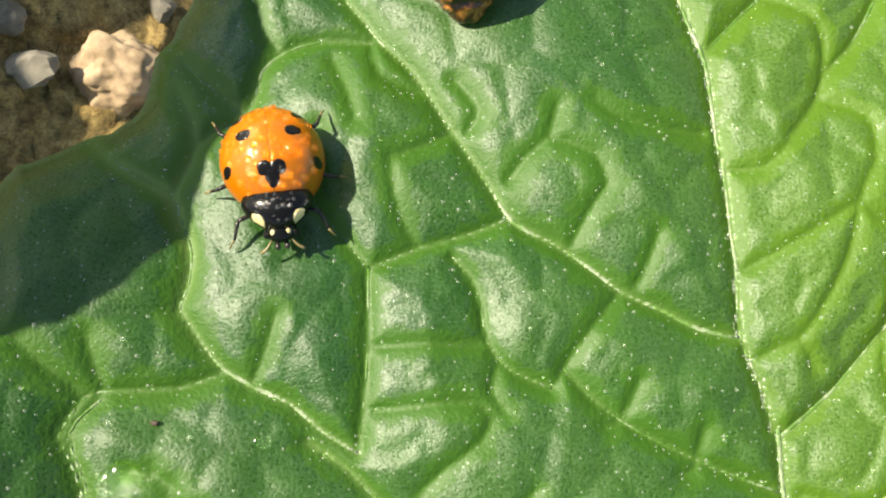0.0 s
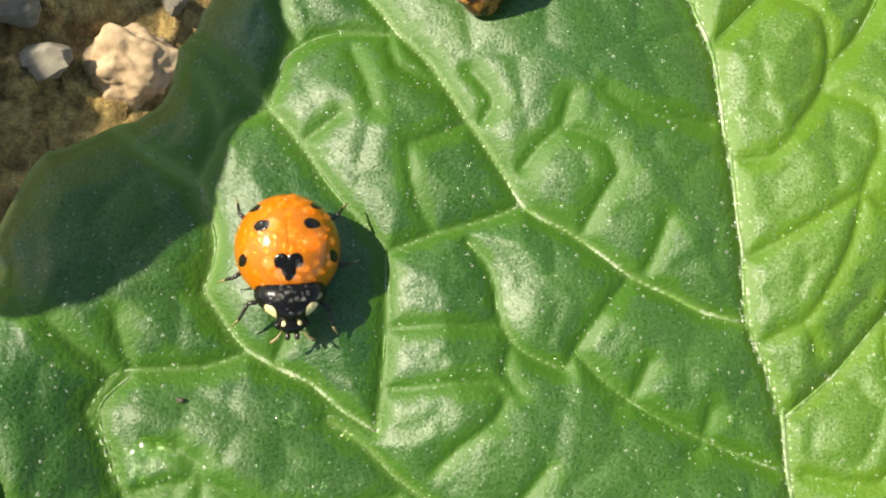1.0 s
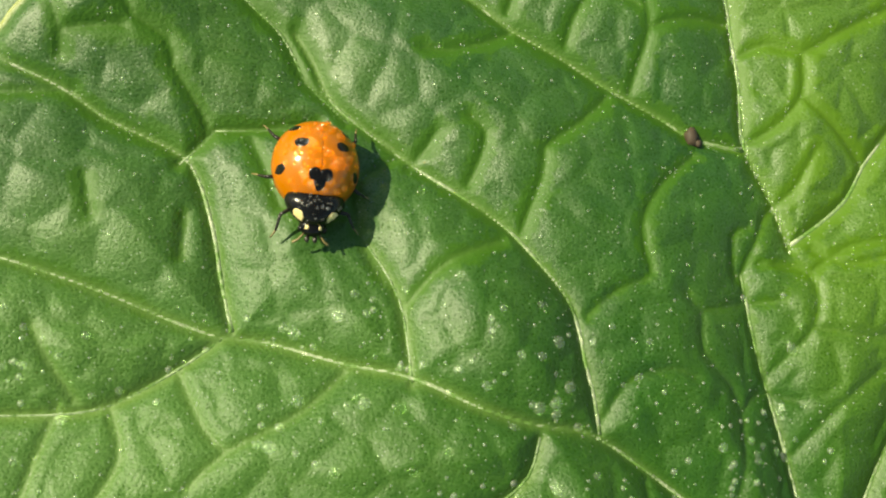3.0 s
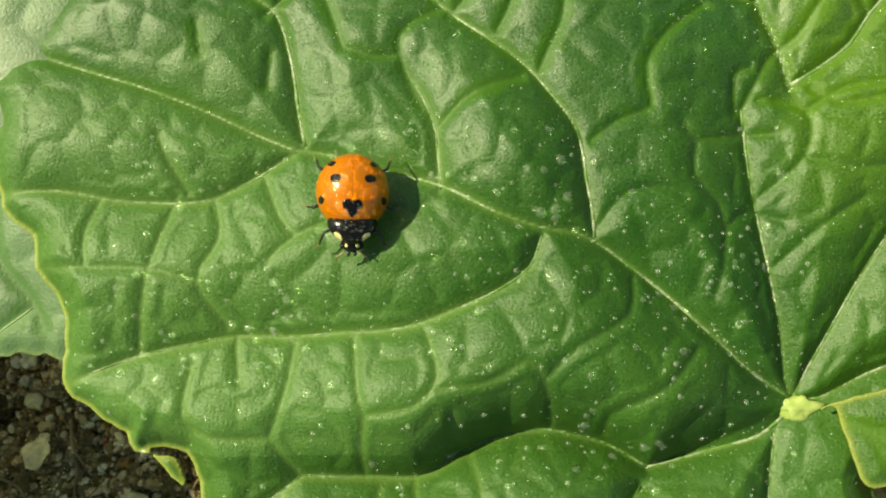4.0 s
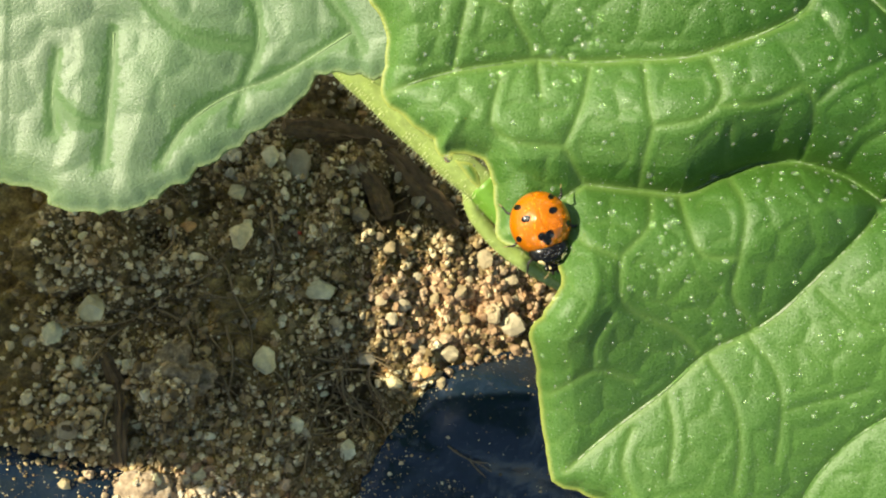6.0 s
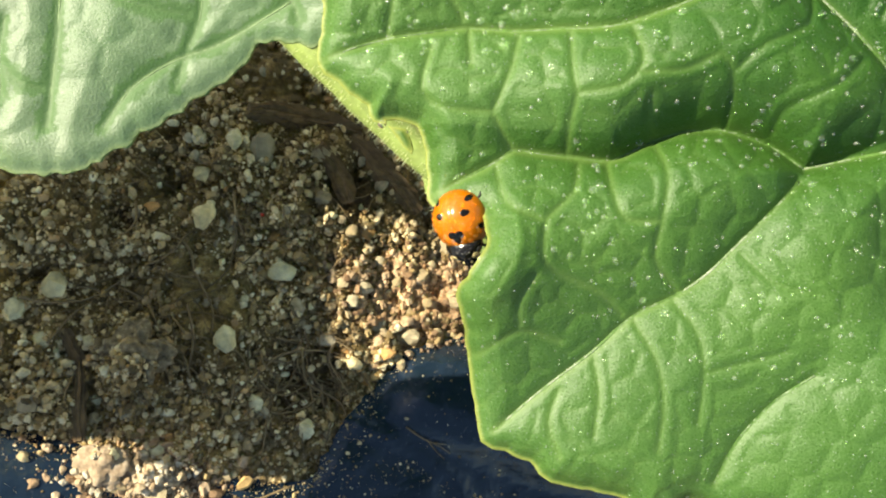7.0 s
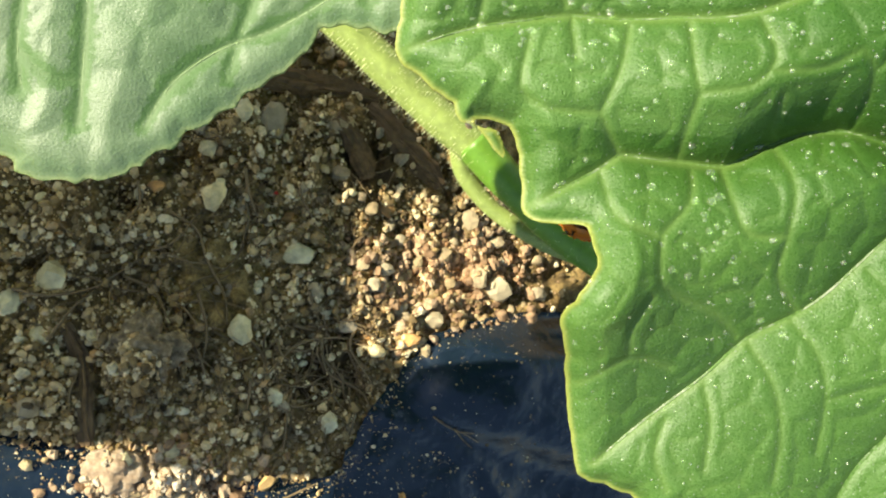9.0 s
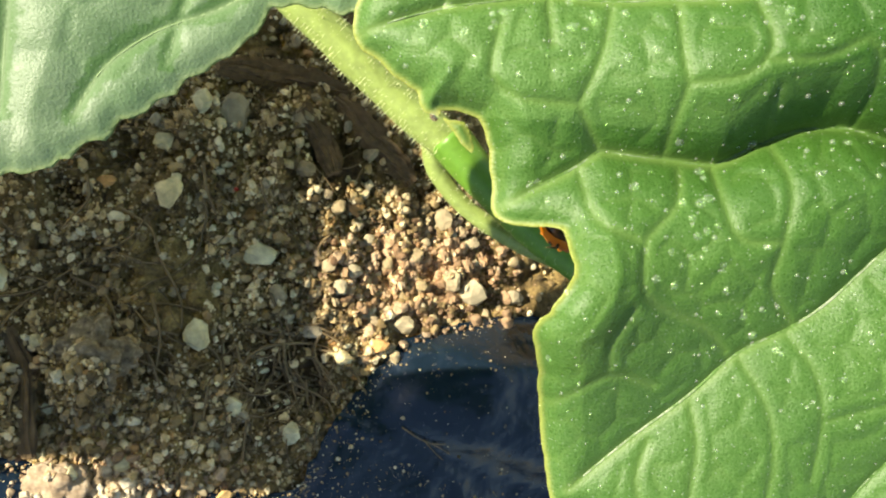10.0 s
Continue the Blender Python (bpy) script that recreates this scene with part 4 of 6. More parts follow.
# ---- the neighbour leaf ----
def build_side_leaf():
    leaf = thing("leaf", -70, -10, 45, "pale green neighbouring leaf with a scalloped edge", "leaf", "leaves")
    ring = ring_of([
        (-65.2, -28.8), (-62.7, -29.1), (-61.3, -30.7), (-57.6, -30.7), (-55.1, -30.6), (-52.4, -29.4), (-50.1, -27.7), (-46.7, -25.2),
        (-44.3, -23.2), (-42.0, -21.4), (-40.0, -19.8), (-38.9, -18.8), (-38.1, -17.4), (-37.2, -16.7), (-35.3, -16.6), (-33.3, -16.9),
        (-31.6, -17.0), (-29.4, -16.1), (-24.0, -12.0), (-23.0, -6.0), (-24.0, 5.0), (-21.0, 18.0), (-21.2, 23.0), (-21.6, 26.0),
        (-22.0, 28.2), (-24.0, 29.6), (-30.4, 35.0), (-42.8, 38.1), (-53.1, 35.0), (-57.2, 23.6), (-63.4, 9.2), (-70.6, -5.2),
        (-74.7, -17.6), (-72.6, -26.8),
    ], 0.5, 8.0)
    lines = [(r, [(q.x, q.y) for q in smooth_line([(x * 1.03 + 0.5, y * 1.03 + 1.2, 0) for x, y in pts], 1.0)]) for r, pts in (
        (1, [(-55.3, -14.9), (-55.3, -20.4), (-55.5, -25.1), (-55.6, -26.6)]),
        (1, [(-34.2, -13.6), (-40.5, -17.7), (-45.0, -19.8), (-48.6, -22.8), (-50.6, -26.4)]),
        (2, [(-60.1, -17.0), (-60.4, -20.7), (-60.0, -24.0)]),
        (3, [(-60.4, -20.7), (-58.0, -22.9), (-55.4, -23.2)]),
        (2, [(-47.6, -3.9), (-43.8, -9.6), (-42.5, -14.4), (-43.8, -19.2), (-44.4, -22.2)]),
        (2, [(-37.1, -4.7), (-36.9, -9.5), (-34.2, -13.2), (-33.4, -15.2)]),
        (3, [(-53.2, -11.3), (-49.0, -14.6), (-43.5, -15.4)]),
    )]
    surface = lambda x, y: 52.2 - 2.4 / (1 + np.exp(-(x + 40.0) / 4.0)) + 0.02 * (y + 20) + 0.9 * np.sin(x * 0.16 + y * 0.05) + 2.2 * np.exp(-((x + 20.5) / 5.0) ** 2 - ((y - 25) / 7.0) ** 2)
    ob, field = blade("blade", ring, [], surface, lines, lambda x, y: 0.3 + 0 * x, leaf, LEAF_PALE, 0.3, 0.3, soft_edge=0.4, droop=0.3, swell=lambda x, y: 0.9 + 0 * x, pillow=lambda x, y: 0.17 + 0 * x, net_size=4.6)
    ob.location = -leaf.location
    add_ribs(leaf, field, lines, 0.4, 0.3, (PALE_RIB, PALE_RIB))


build_side_leaf()


# ---- unseen leaves added outside the view to shade the place ----
def build_shade_leaf(points, z, tilt, label):
    cx, cy = sum(p[0] for p in points) / len(points), sum(p[1] for p in points) / len(points)
    leaf = thing("leaf", cx, cy, z, label, "leaf", "leaves")
    ring = ring_of(points, 0.6, 2.0)
    lines = [(1, [(q.x, q.y) for q in smooth_line([(cx, cy, 0), ((cx + x) / 2, (cy + y) / 2, 0), (x, y, 0)], 2.0)]) for x, y in points[::3]]
    ob, field = blade("blade", ring, [], lambda x, y: z + tilt * (x - cx), lines, lambda x, y: 0.5 + 0 * x, leaf, LEAF_DENSE if z == 79 else LEAF_SHEER, 1.0, 0.3)
    ob.location = -leaf.location
    add_ribs(leaf, field, lines, 1.5, 1.0, (RIB, SIDE_RIB))


build_shade_leaf([(-65.0, 77.0), (-64.5, 74.7), (-63.2, 70.7), (-63.5, 66.6), (-63.7, 62.6), (-64.6, 59.4), (-65.8, 56.8), (-68.6, 56.2), (-72.2, 55.6), (-75.2, 55.5), (-81.8, 58.5), (-84.7, 71.0), (-80.3, 84.4), (-72.6, 84.7)], 104, 0.0, "unseen green leaf added above the bed to cast shade")
build_shade_leaf([(-31.0, 60.1), (-30.3, 58.0), (-30.5, 55.6), (-31.1, 53.6), (-31.6, 51.4), (-31.6, 49.2), (-31.9, 47.6), (-33.1, 45.6), (-33.7, 43.9), (-35.3, 42.2), (-37.5, 41.4), (-40.1, 40.8), (-42.5, 41.2), (-45.5, 44.6), (-51.5, 56.6), (-47.5, 68.6), (-39.5, 72.6), (-32.5, 67.6), (-31.7, 63.6)], 79, 0.0, "unseen green leaf added above the bed to cast shade")
build_shade_leaf([(-104.5, -5.0), (-104.5, -9.0), (-104.2, -15.5), (-102.5, -21.0), (-101.8, -26.5), (-97.7, -28.3), (-93.1, -28.7), (-79.3, -26.4), (-74.1, -30.0), (-72.6, -46.9), (-95.0, -50.1), (-99.1, -46.6), (-110.3, -47.4), (-113.5, -44.0), (-122.7, -46.1), (-124.8, -45.9), (-141.4, -45.2), (-162.1, -43.1), (-175.3, 0.7), (-139.1, 28.4), (-118.9, 29.2), (-113.1, 29.0), (-108.0, 20.0), (-101.5, 8.0), (-98.5, 3.5), (-98.0, 0.3), (-99.4, -1.6), (-102.8, -2.2)], 66, 0.0, "unseen thin yellowing leaf added to shade and warmly fill the soil")
build_shade_leaf([(-166.2, 132.9), (-142.0, 147.4), (-140.0, 128.4), (-142.1, 124.2), (-145.1, 118.9), (-146.3, 113.6), (-145.5, 106.7), (-143.7, 103.8), (-145.8, 87.6), (-157.6, 85.0)], 90, 0.0, "unseen green leaf added to shade the soil")


# ---- stems ----
def hairs(points, radius, count, seed, length=1.2):
    rnd = random.Random(seed)
    line = smooth_line(points, 0.5)
    shapes = []
    for _ in range(count):
        i = rnd.randrange(1, len(line) - 1)
        along = (line[i + 1] - line[i - 1]).normalized()
        out = along.cross(Vector((rnd.gauss(0, 1), rnd.gauss(0, 1), rnd.gauss(0, 1)))).normalized()
        a = line[i] + out * radius * 0.95
        b = a + out * length * rnd.uniform(0.5, 1.1) + along * rnd.uniform(-0.2, 0.2)
        side = along * 0.035
        shapes.append(([tuple(a + side), tuple(a - side), tuple(a + out.cross(along) * 0.03), tuple(b)], [(0, 1, 3), (1, 2, 3), (2, 0, 3)]))
    return joined(*shapes)


def build_stem(stretches, label, seed):
    """A hairy stem of several stretches: points, radius at both ends, material, number of hairs."""
    x, y, z = stretches[0][0][0]
    stem = thing("stem", x, y, z, label, "stem")
    for points, r0, r1, mat, count in stretches:
        v, f = tube(points, lambda s: (r0 + (r1 - r0) * s) * (1 + 0.03 * math.sin(s * 23) + 0.10 * math.exp(-(s / 0.06) ** 2)), 20, 0.6)
        line = smooth_line(points, 0.6)
        ribbed = []
        for i, p in enumerate(v):
            c = line[min(i // 20, len(line) - 1)]
            ribbed.append(tuple(c + (Vector(p) - c) * (1 + 0.035 * math.cos(2 * math.pi * (i % 20) / 4))))
        stalk = part("stalk", (ribbed, f), mat, stem)
        stalk.location = -stem.location
        part("hairs", hairs(points, (r0 + r1) / 2, count, seed), STEM_HAIR, stalk)


build_stem([([(-54.4, 2.1, 1.0), (-47.1, -4.6, 0.5), (-40.7, -10.1, -0.5), (-34.8, -15.1, -2.0), (-29.8, -19.2, -3.0), (-24.2, -23.3, -4.0)], 2.6, 2.55, STEM, 1500), ([(-24.4, -22.5, -4.0), (-19.0, -28.0, -5.0), (-12.1, -33.8, -6.5), (-4.5, -38.9, -8.0), (5.7, -44.5, -10.0), (19.5, -49.9, -13.0)], 2.7, 2.3, STEM_DARK, 500)], "thick hairy light green vine stem above the soil", 5)
build_stem([([(-26.3, -23.6, -6.0), (-25.2, -27.3, -7.5), (-20.8, -32.0, -9.0), (-13.6, -36.1, -10.5), (-5.0, -39.5, -12.0), (6.6, -45.3, -14.0), (17.7, -49.6, -16.0)], 1.25, 1.4, STEM, 420)], "slender yellowish green stalk curving under the leaf", 6)


# ---- plastic film ----
def film_z(px, py):
    """Height of the film: draped over the bed, with one long crease and small wrinkles."""
    dist = to_ring(px, py, FILM_EDGE)[0]
    pz = ground_z(px, py) + 1.4 * np.clip(dist / 2, 0.3, 1) + 1.0 * rough_noise(px, py, 0.09, 5.5) + 0.6 * rough_noise(px * 0.4 + py, py * 0.5, 0.25, 1.5) + 0.25 * rough_noise(px, py, 0.6, 2.5)
    fold = (px + 33.5) * 0.35 + (py + 59.7) * 0.94
    pz = pz + 0.22 * np.clip(px + 37, 0, 22) / (1 + np.exp(-fold / 1.2)) * np.clip(dist / 6, 0, 1)
    return pz + 1.0 * np.exp(-(nearest(px, py, [[(-39.4, -60.5), (-32.0, -63.1), (-25.9, -66.3), (-19.6, -70.4), (-16.6, -75.7)]]) / 0.8) ** 2)


def build_film():
    ring = ring_of(FILM_EDGE, 0.7, 6.0)
    film = thing("plastic_film", -20, -70, -5, "dusty black plastic mulch film lying over soil", "mulch film")
    xs, ys = np.arange(-119, 69, 1.0), np.arange(-149, -46, 1.0)
    gx, gy = (g.ravel() for g in np.meshgrid(xs, ys))
    n = len(xs)
    ins = inside(gx, gy, ring)
    i = (np.arange(len(ys) - 1)[:, None] * n + np.arange(n - 1)).ravel()
    quads = np.stack([i, i + 1, i + n + 1, i + n], 1)
    quads = quads[ins[quads].any(1)]
    used = np.unique(quads)
    index = np.full(len(gx), -1)
    index[used] = np.arange(len(used))
    dist, qx, qy = to_ring(gx[used], gy[used], ring)
    px, py = np.where(ins[used], gx[used], qx), np.where(ins[used], gy[used], qy)
    dist = np.where(ins[used], dist, 0)
    pz = film_z(px, py)
    count = len(px)
    verts = np.concatenate([np.stack([px, py, pz], 1), np.stack([px, py, pz - 0.1], 1)]).tolist()
    q = index[quads]
    part("sheet", (verts, q.tolist() + (q[:, ::-1] + count).tolist()), FILM, film).location = -film.location


build_film()


# ---- stones, crumbs, roots, wood ----
def on_soil(x, y):
    """Top of the soil, or of the film where that covers it."""
    z = float(soil_z(x, y)[0])
    if inside(np.array([float(x)]), np.array([float(y)]), FILM_EDGE)[0]:
        z = max(z, float(ground_z(x, y)) + 1.0)
    return z


STONE_SHAPES = [mesh_of("stone", *lump((1, 0.8, 0.62), 40 + k, 0.35), STONE, False) for k in range(7)]
QUARTZ_SHAPES = [mesh_of("stone", *lump((1, 0.82, 0.8), 70 + k, 0.45, 2, 9), QUARTZ, False) for k in range(6)]
GREY_SHAPES = [mesh_of("stone", *lump((1, 0.8, 0.65), 80 + k, 0.35, 3), GREY_STONE, False) for k in range(2)]
OCHRE_SHAPES = [mesh_of("stone", *lump((1, 0.7, 0.6), 90 + k, 0.25), OCHRE, False) for k in range(3)]


def stone(x, y, r, shapes, rnd, label, turn=None):
    r *= 1.0 if turn is None else 1.25
    ob = new("stone", rnd.choice(shapes))
    ob.matrix_basis = pose(x * MM, y * MM, (on_soil(x, y) + r * (0.28 if turn is None else 0.42)) * MM, rnd.uniform(-25, 25), rnd.uniform(-25, 25), rnd.uniform(0, 360) if turn is None else turn) @ Matrix.Diagonal((r, r, r, 1))
    return tagged(ob, label, "stone", "stones on the soil")


EDGE_STONES = [(-41.2, 66.8, 3.2, 0), (-44.3, 72.8, 2.6, 37), (-26.1, 77.7, 2.2, 111)]


def build_stones():
    rnd = random.Random(11)
    # the larger ones that stand out: plan place, half length, turn
    for x, y, r, a in ((-58.6, -32.2, 1.9, 80), (-54.3, -50.1, 1.9, 120), (-49.8, -59.4, 1.3, 100), (-41.9, -63.1, 1.5, 60), (-47.7, -40.0, 1.9, 20), (-77.6, -43.9, 2.2, 30), (-36.4, -53.2, 1.3, 160), (-82.2, -47.4, 1.6, 40), (-78.6, -51.7, 1.3, 100), (-60.7, -25.6, 1.2, 10), (-56.0, -20.5, 1.6, 100), (-66.5, -66.8, 1.3, 20), (-61.1, -66.0, 1.1, 0), (-74.6, -53.5, 0.9, 0),):
        stone(x, y, r, QUARTZ_SHAPES, rnd, "pale grey quartz pebble lying on the soil", a)
    for x, y, r, a in ((-36.2, -33.1, 1.5, 150), (-31.5, -51.7, 1.5, 10), (-50.0, -35.1, 1.1, 60), (-49.3, -70.5, 1.1, 30), (-66.6, -31.7, 1.2, 20), (-33.2, -55.5, 0.8, 0), (-38.1, -51.5, 0.7, 0), (-55.5, -33.0, 0.7, 0), (-31.2, -73.8, 0.8, 80), (-34.9, -56.5, 0.6, 0),):
        stone(x, y, r, OCHRE_SHAPES, rnd, "ochre yellow pebble lying on the soil", a)
    for x, y, r, a in ((-24.4, -34.4, 1.9, 20), (-18.7, -44.4, 2.1, 130), (-28.7, -48.9, 1.8, 10), (-36.4, -41.5, 1.6, 0), (-27.2, -39.4, 1.1, 60), (-31.4, -40.9, 1.2, 80), (-12.3, -45.0, 1.3, 10), (-22.1, -42.7, 1.3, 90), (-43.3, -20.9, 1.8, 30), (-52.8, -21.5, 2.2, 80), (-29.3, -53.2, 0.9, 90), (-42.7, -28.2, 1.3, 0), (-45.3, -45.1, 1.1, 120), (-40.6, -49.9, 1.1, 0), (-29.0, -45.5, 1.0, 20), (-33.8, -37.5, 1.0, 0),):
        stone(x, y, r, STONE_SHAPES, rnd, "beige sandy pebble lying on the soil", a)
    for x, y, r, a in ((-39.3, -41.2, 1.1, 10), (-33.0, -48.6, 1.0, 0), (-27.6, -53.2, 0.7, 0), (-65.5, -70.5, 1.6, 0), (-58.6, -70.0, 1.3, 20), (-60.5, -72.1, 1.5, 40), (-63.0, -67.6, 1.1, 0), (-57.7, -73.0, 1.3, 0), (-38.3, -33.1, 1.1, 0), (-34.7, -25.4, 1.1, 40), (-77.8, -60.1, 1.5, 0), (-79.7, -60.1, 1.1, 0), (-26.5, -43.7, 0.9, 0), (-37.4, -44.0, 1.2, 0), (-19.7, -37.3, 1.1, 0),):
        stone(x, y, r, STONE_SHAPES, rnd, "beige sandy pebble lying on the soil", a)
    for x, y, r, a in EDGE_STONES:
        stone(x, y, r, GREY_SHAPES, rnd, "large grey stone on the shaded soil", a)
    for _ in range(210):
        x, y = rnd.uniform(-90, -12), rnd.uniform(-72, 2)
        if inside(np.array([x]), np.array([y]), FILM_EDGE)[0]:
            continue
        stone(x, y, rnd.uniform(0.55, 1.15), rnd.choice((STONE_SHAPES, STONE_SHAPES, STONE_SHAPES, STONE_SHAPES, STONE_SHAPES, QUARTZ_SHAPES)), rnd, "small beige pebble lying on the soil")


def build_grit():
    """Crumbs too many to count, in one mesh."""
    rnd = np.random.RandomState(23)

    def turned(shape, k):
        turn = np.array(Euler((1.3 * k, 2.1 * k, 0.7 * k)).to_matrix())
        return np.array(shape[0]) @ turn.T, np.array(shape[1])

    small = [turned(lump((1, 0.85, 0.7), 120 + k, 0.5, 1), k) for k in range(40)]
    large = [turned(lump((1, 0.8, 0.7), 170 + k, 0.55, 2), k) for k in range(24)]
    wide = np.stack([rnd.uniform(-94, -6, 4200), rnd.uniform(-76, 8, 4200), np.minimum(1.15, 0.32 + rnd.exponential(0.2, 4200)), np.zeros(4200)], 1)
    near = np.stack([rnd.uniform(-84, -20, 34000), rnd.uniform(-80, -13, 34000), np.minimum(0.95, 0.11 + rnd.exponential(0.17, 34000)), np.zeros(34000)], 1)
    spots = [wide, near]
    for cx, cy, spread, count in ((-27, -42, 6, 4200), (-62, -70.5, 5.0, 2200), (-30, -48.5, 3, 200)):
        spots.append(np.stack([rnd.normal(cx, spread, count), rnd.normal(cy, spread * 0.6, count), np.minimum(1.4, 0.14 + rnd.exponential(0.19, count)), np.ones(count)], 1))
    spots = np.concatenate(spots)
    bare = (rough_noise(spots[:, 0], spots[:, 1], 0.10, 6.4) * 1.3 + 0.95 - 0.7 * dark_soil_at(spots[:, 0], spots[:, 1]) < rnd.uniform(0, 1, len(spots))) & (spots[:, 3] == 0)
    spots = spots[~bare]
    film = inside(spots[:, 0], spots[:, 1], FILM_EDGE)
    heights = np.maximum(soil_z(spots[:, 0], spots[:, 1]), np.where(film, ground_z(spots[:, 0], spots[:, 1]) + 1.0, -999))
    heaps = {0: [[], [], 0], 1: [[], [], 0]}
    for (x, y, r, heap), f, z in zip(spots.tolist(), film.tolist(), heights.tolist()):
        if f and not heap:
            if rnd.random_sample() > (0.6 if y < -67 else 0.2):
                continue
            r *= 0.36
        v, q = large[rnd.randint(24)] if r > 0.5 else small[rnd.randint(40)]
        into = heaps[int(heap)]
        into[0].append(v * (r * MM) + np.array((x, y, z + r * 0.25)) * MM)
        into[1].append(q + into[2])
        into[2] += len(v)
    for heap, mat, label in ((0, GRAIN, "loose sandy crumbs and grit over the soil"), (1, GRAIN_WARM, "reddish brown crumbs heaped on soil and film, sunlit warmth painted in")):
        data = bpy.data.meshes.new("soil_crumbs")
        data.from_pydata(np.concatenate(heaps[heap][0]), [], np.concatenate(heaps[heap][1]))
        data.materials.append(mat)
        data.update()
        tagged(new("soil_crumbs", data), label, "soil crumbs", kind="stuff")


def build_root(rnd, x, y, heading, length, r):
    pts, a = [], heading
    for _ in range(max(4, int(length / 2.2))):
        if inside(np.array([x]), np.array([y]), FILM_EDGE)[0]:
            break
        pts.append((x, y, on_soil(x, y) + 0.45 + rnd.uniform(0, 0.6)))
        a += rnd.uniform(-0.55, 0.55)
        x, y = x + 2.2 * math.cos(a), y + 2.2 * math.sin(a)
    if len(pts) < 3:
        return
    ob = part("root", tube(pts, (r, r * 0.5), 5, 0.6), ROOT)
    tagged(ob, "thin dry brown root lying on the soil", "root", "roots")


def build_roots():
    rnd = random.Random(37)
    tangle = [
        [(-81.5, -45.5), (-77.8, -46.2), (-73.7, -45.6), (-70.6, -43.6), (-67.5, -41.2)],
        [(-64.8, -34.6), (-61.0, -37.1), (-59.3, -40.8), (-57.0, -46.1), (-56.0, -49.5)],
        [(-55.4, -28.4), (-54.3, -31.9), (-53.5, -35.0)],
        [(-68.6, -31.0), (-67.9, -34.0), (-69.9, -37.6)],
        [(-76.9, -51.8), (-74.8, -47.8), (-73.0, -45.8)],
        [(-50.5, -56.3), (-47.8, -53.1), (-44.1, -51.8), (-38.7, -52.2), (-34.8, -55.5), (-32.7, -57.8)],
        [(-46.1, -45.0), (-44.6, -50.0), (-44.6, -52.7)],
        [(-43.8, -55.4), (-40.8, -53.6), (-37.4, -55.9)],
        [(-50.3, -53.1), (-46.1, -53.6), (-44.1, -51.8)],
        [(-41.0, -56.8), (-40.3, -60.5), (-37.0, -62.3)],
        [(-47.7, -59.9), (-47.6, -66.5)],
    ]
    tangle += [
        [(-52.5, -56.8), (-52.6, -61.1)],
        [(-44.1, -51.8), (-43.2, -56.4), (-40.4, -58.1), (-39.3, -61.3)],
        [(-39.4, -49.9), (-40.0, -53.2), (-36.4, -58.1)],
        [(-48.0, -50.0), (-44.8, -50.8), (-40.2, -49.9), (-36.1, -51.5)],
        [(-42.8, -57.2), (-37.9, -59.7), (-36.0, -63.0)],
        [(-60.2, -45.6), (-58.3, -50.2), (-58.6, -54.8)],
        [(-55.4, -50.1), (-52.2, -53.2), (-50.5, -56.3)],
        [(-64.7, -50.3), (-60.2, -52.5), (-57.7, -56.4)],
        [(-69.5, -43.6), (-65.8, -45.7), (-62.6, -50.3)],
        [(-54.1, -73.3), (-50.9, -74.0), (-47.3, -72.8), (-42.9, -70.9)],
    ]
    for line in tangle:
        pts = [(x, y, on_soil(x, y) + 0.7 + rnd.uniform(0, 0.6)) for x, y in line]
        tagged(part("root", tube(pts, (0.25, 0.13), 6, 0.6), ROOT), "branching dry brown root lying on the soil", "root", "roots")
    for line in ([(-27.5, -62.4), (-25.2, -64.0), (-22.6, -65.2), (-20.7, -66.5)], [(-24.4, -64.3), (-22.9, -66.2), (-21.6, -67.4)], [(-23.4, -64.8), (-21.3, -64.9)]):
        heights = film_z(np.array([p[0] for p in line]), np.array([p[1] for p in line]))
        tagged(part("root", tube([(x, y, z + 0.35) for (x, y), z in zip(line, heights)], (0.13, 0.07), 5, 0.5), ROOT), "thin dry root fibre lying on the film", "root", "roots")
    for x, y, a, n, r in ((-80, -44, 0.1, 24, 0.22), (-66, -40, 0.5, 14, 0.2), (-52, -57, -0.2, 16, 0.26), (-50, -52, -1.2, 14, 0.24), (-44, -54, -0.6, 14, 0.24), (-46, -58, 0.2, 12, 0.2), (-40, -53, -1.0, 10, 0.2), (-70, -25, -1.2, 12, 0.2), (-55, -33, -1.4, 18, 0.22), (-75, -52, -1.3, 14, 0.3), (-48, -30, -1.7, 14, 0.2), (-60, -52, -1.0, 12, 0.2), (-54, -71, 0.25, 14, 0.3), (-30, -59, -0.6, 12, 0.2), (-43, -41, 0.9, 8, 0.25)):
        build_root(rnd, x, y, a, n, r)
    for _ in range(46):
        build_root(rnd, rnd.gauss(-46, 5), rnd.gauss(-54, 4.5), rnd.uniform(-2.4, 0.4), rnd.uniform(8, 18), rnd.uniform(0.09, 0.19))
    for _ in range(16):
        build_root(rnd, rnd.gauss(-63, 3), rnd.gauss(-48, 3), rnd.uniform(-2.0, 0.2), rnd.uniform(7, 13), rnd.uniform(0.10, 0.18))
    for _ in range(110):
        build_root(rnd, rnd.uniform(-82, -36), rnd.uniform(-64, -18), rnd.uniform(0, 6.3), rnd.uniform(6, 16), rnd.uniform(0.07, 0.14))


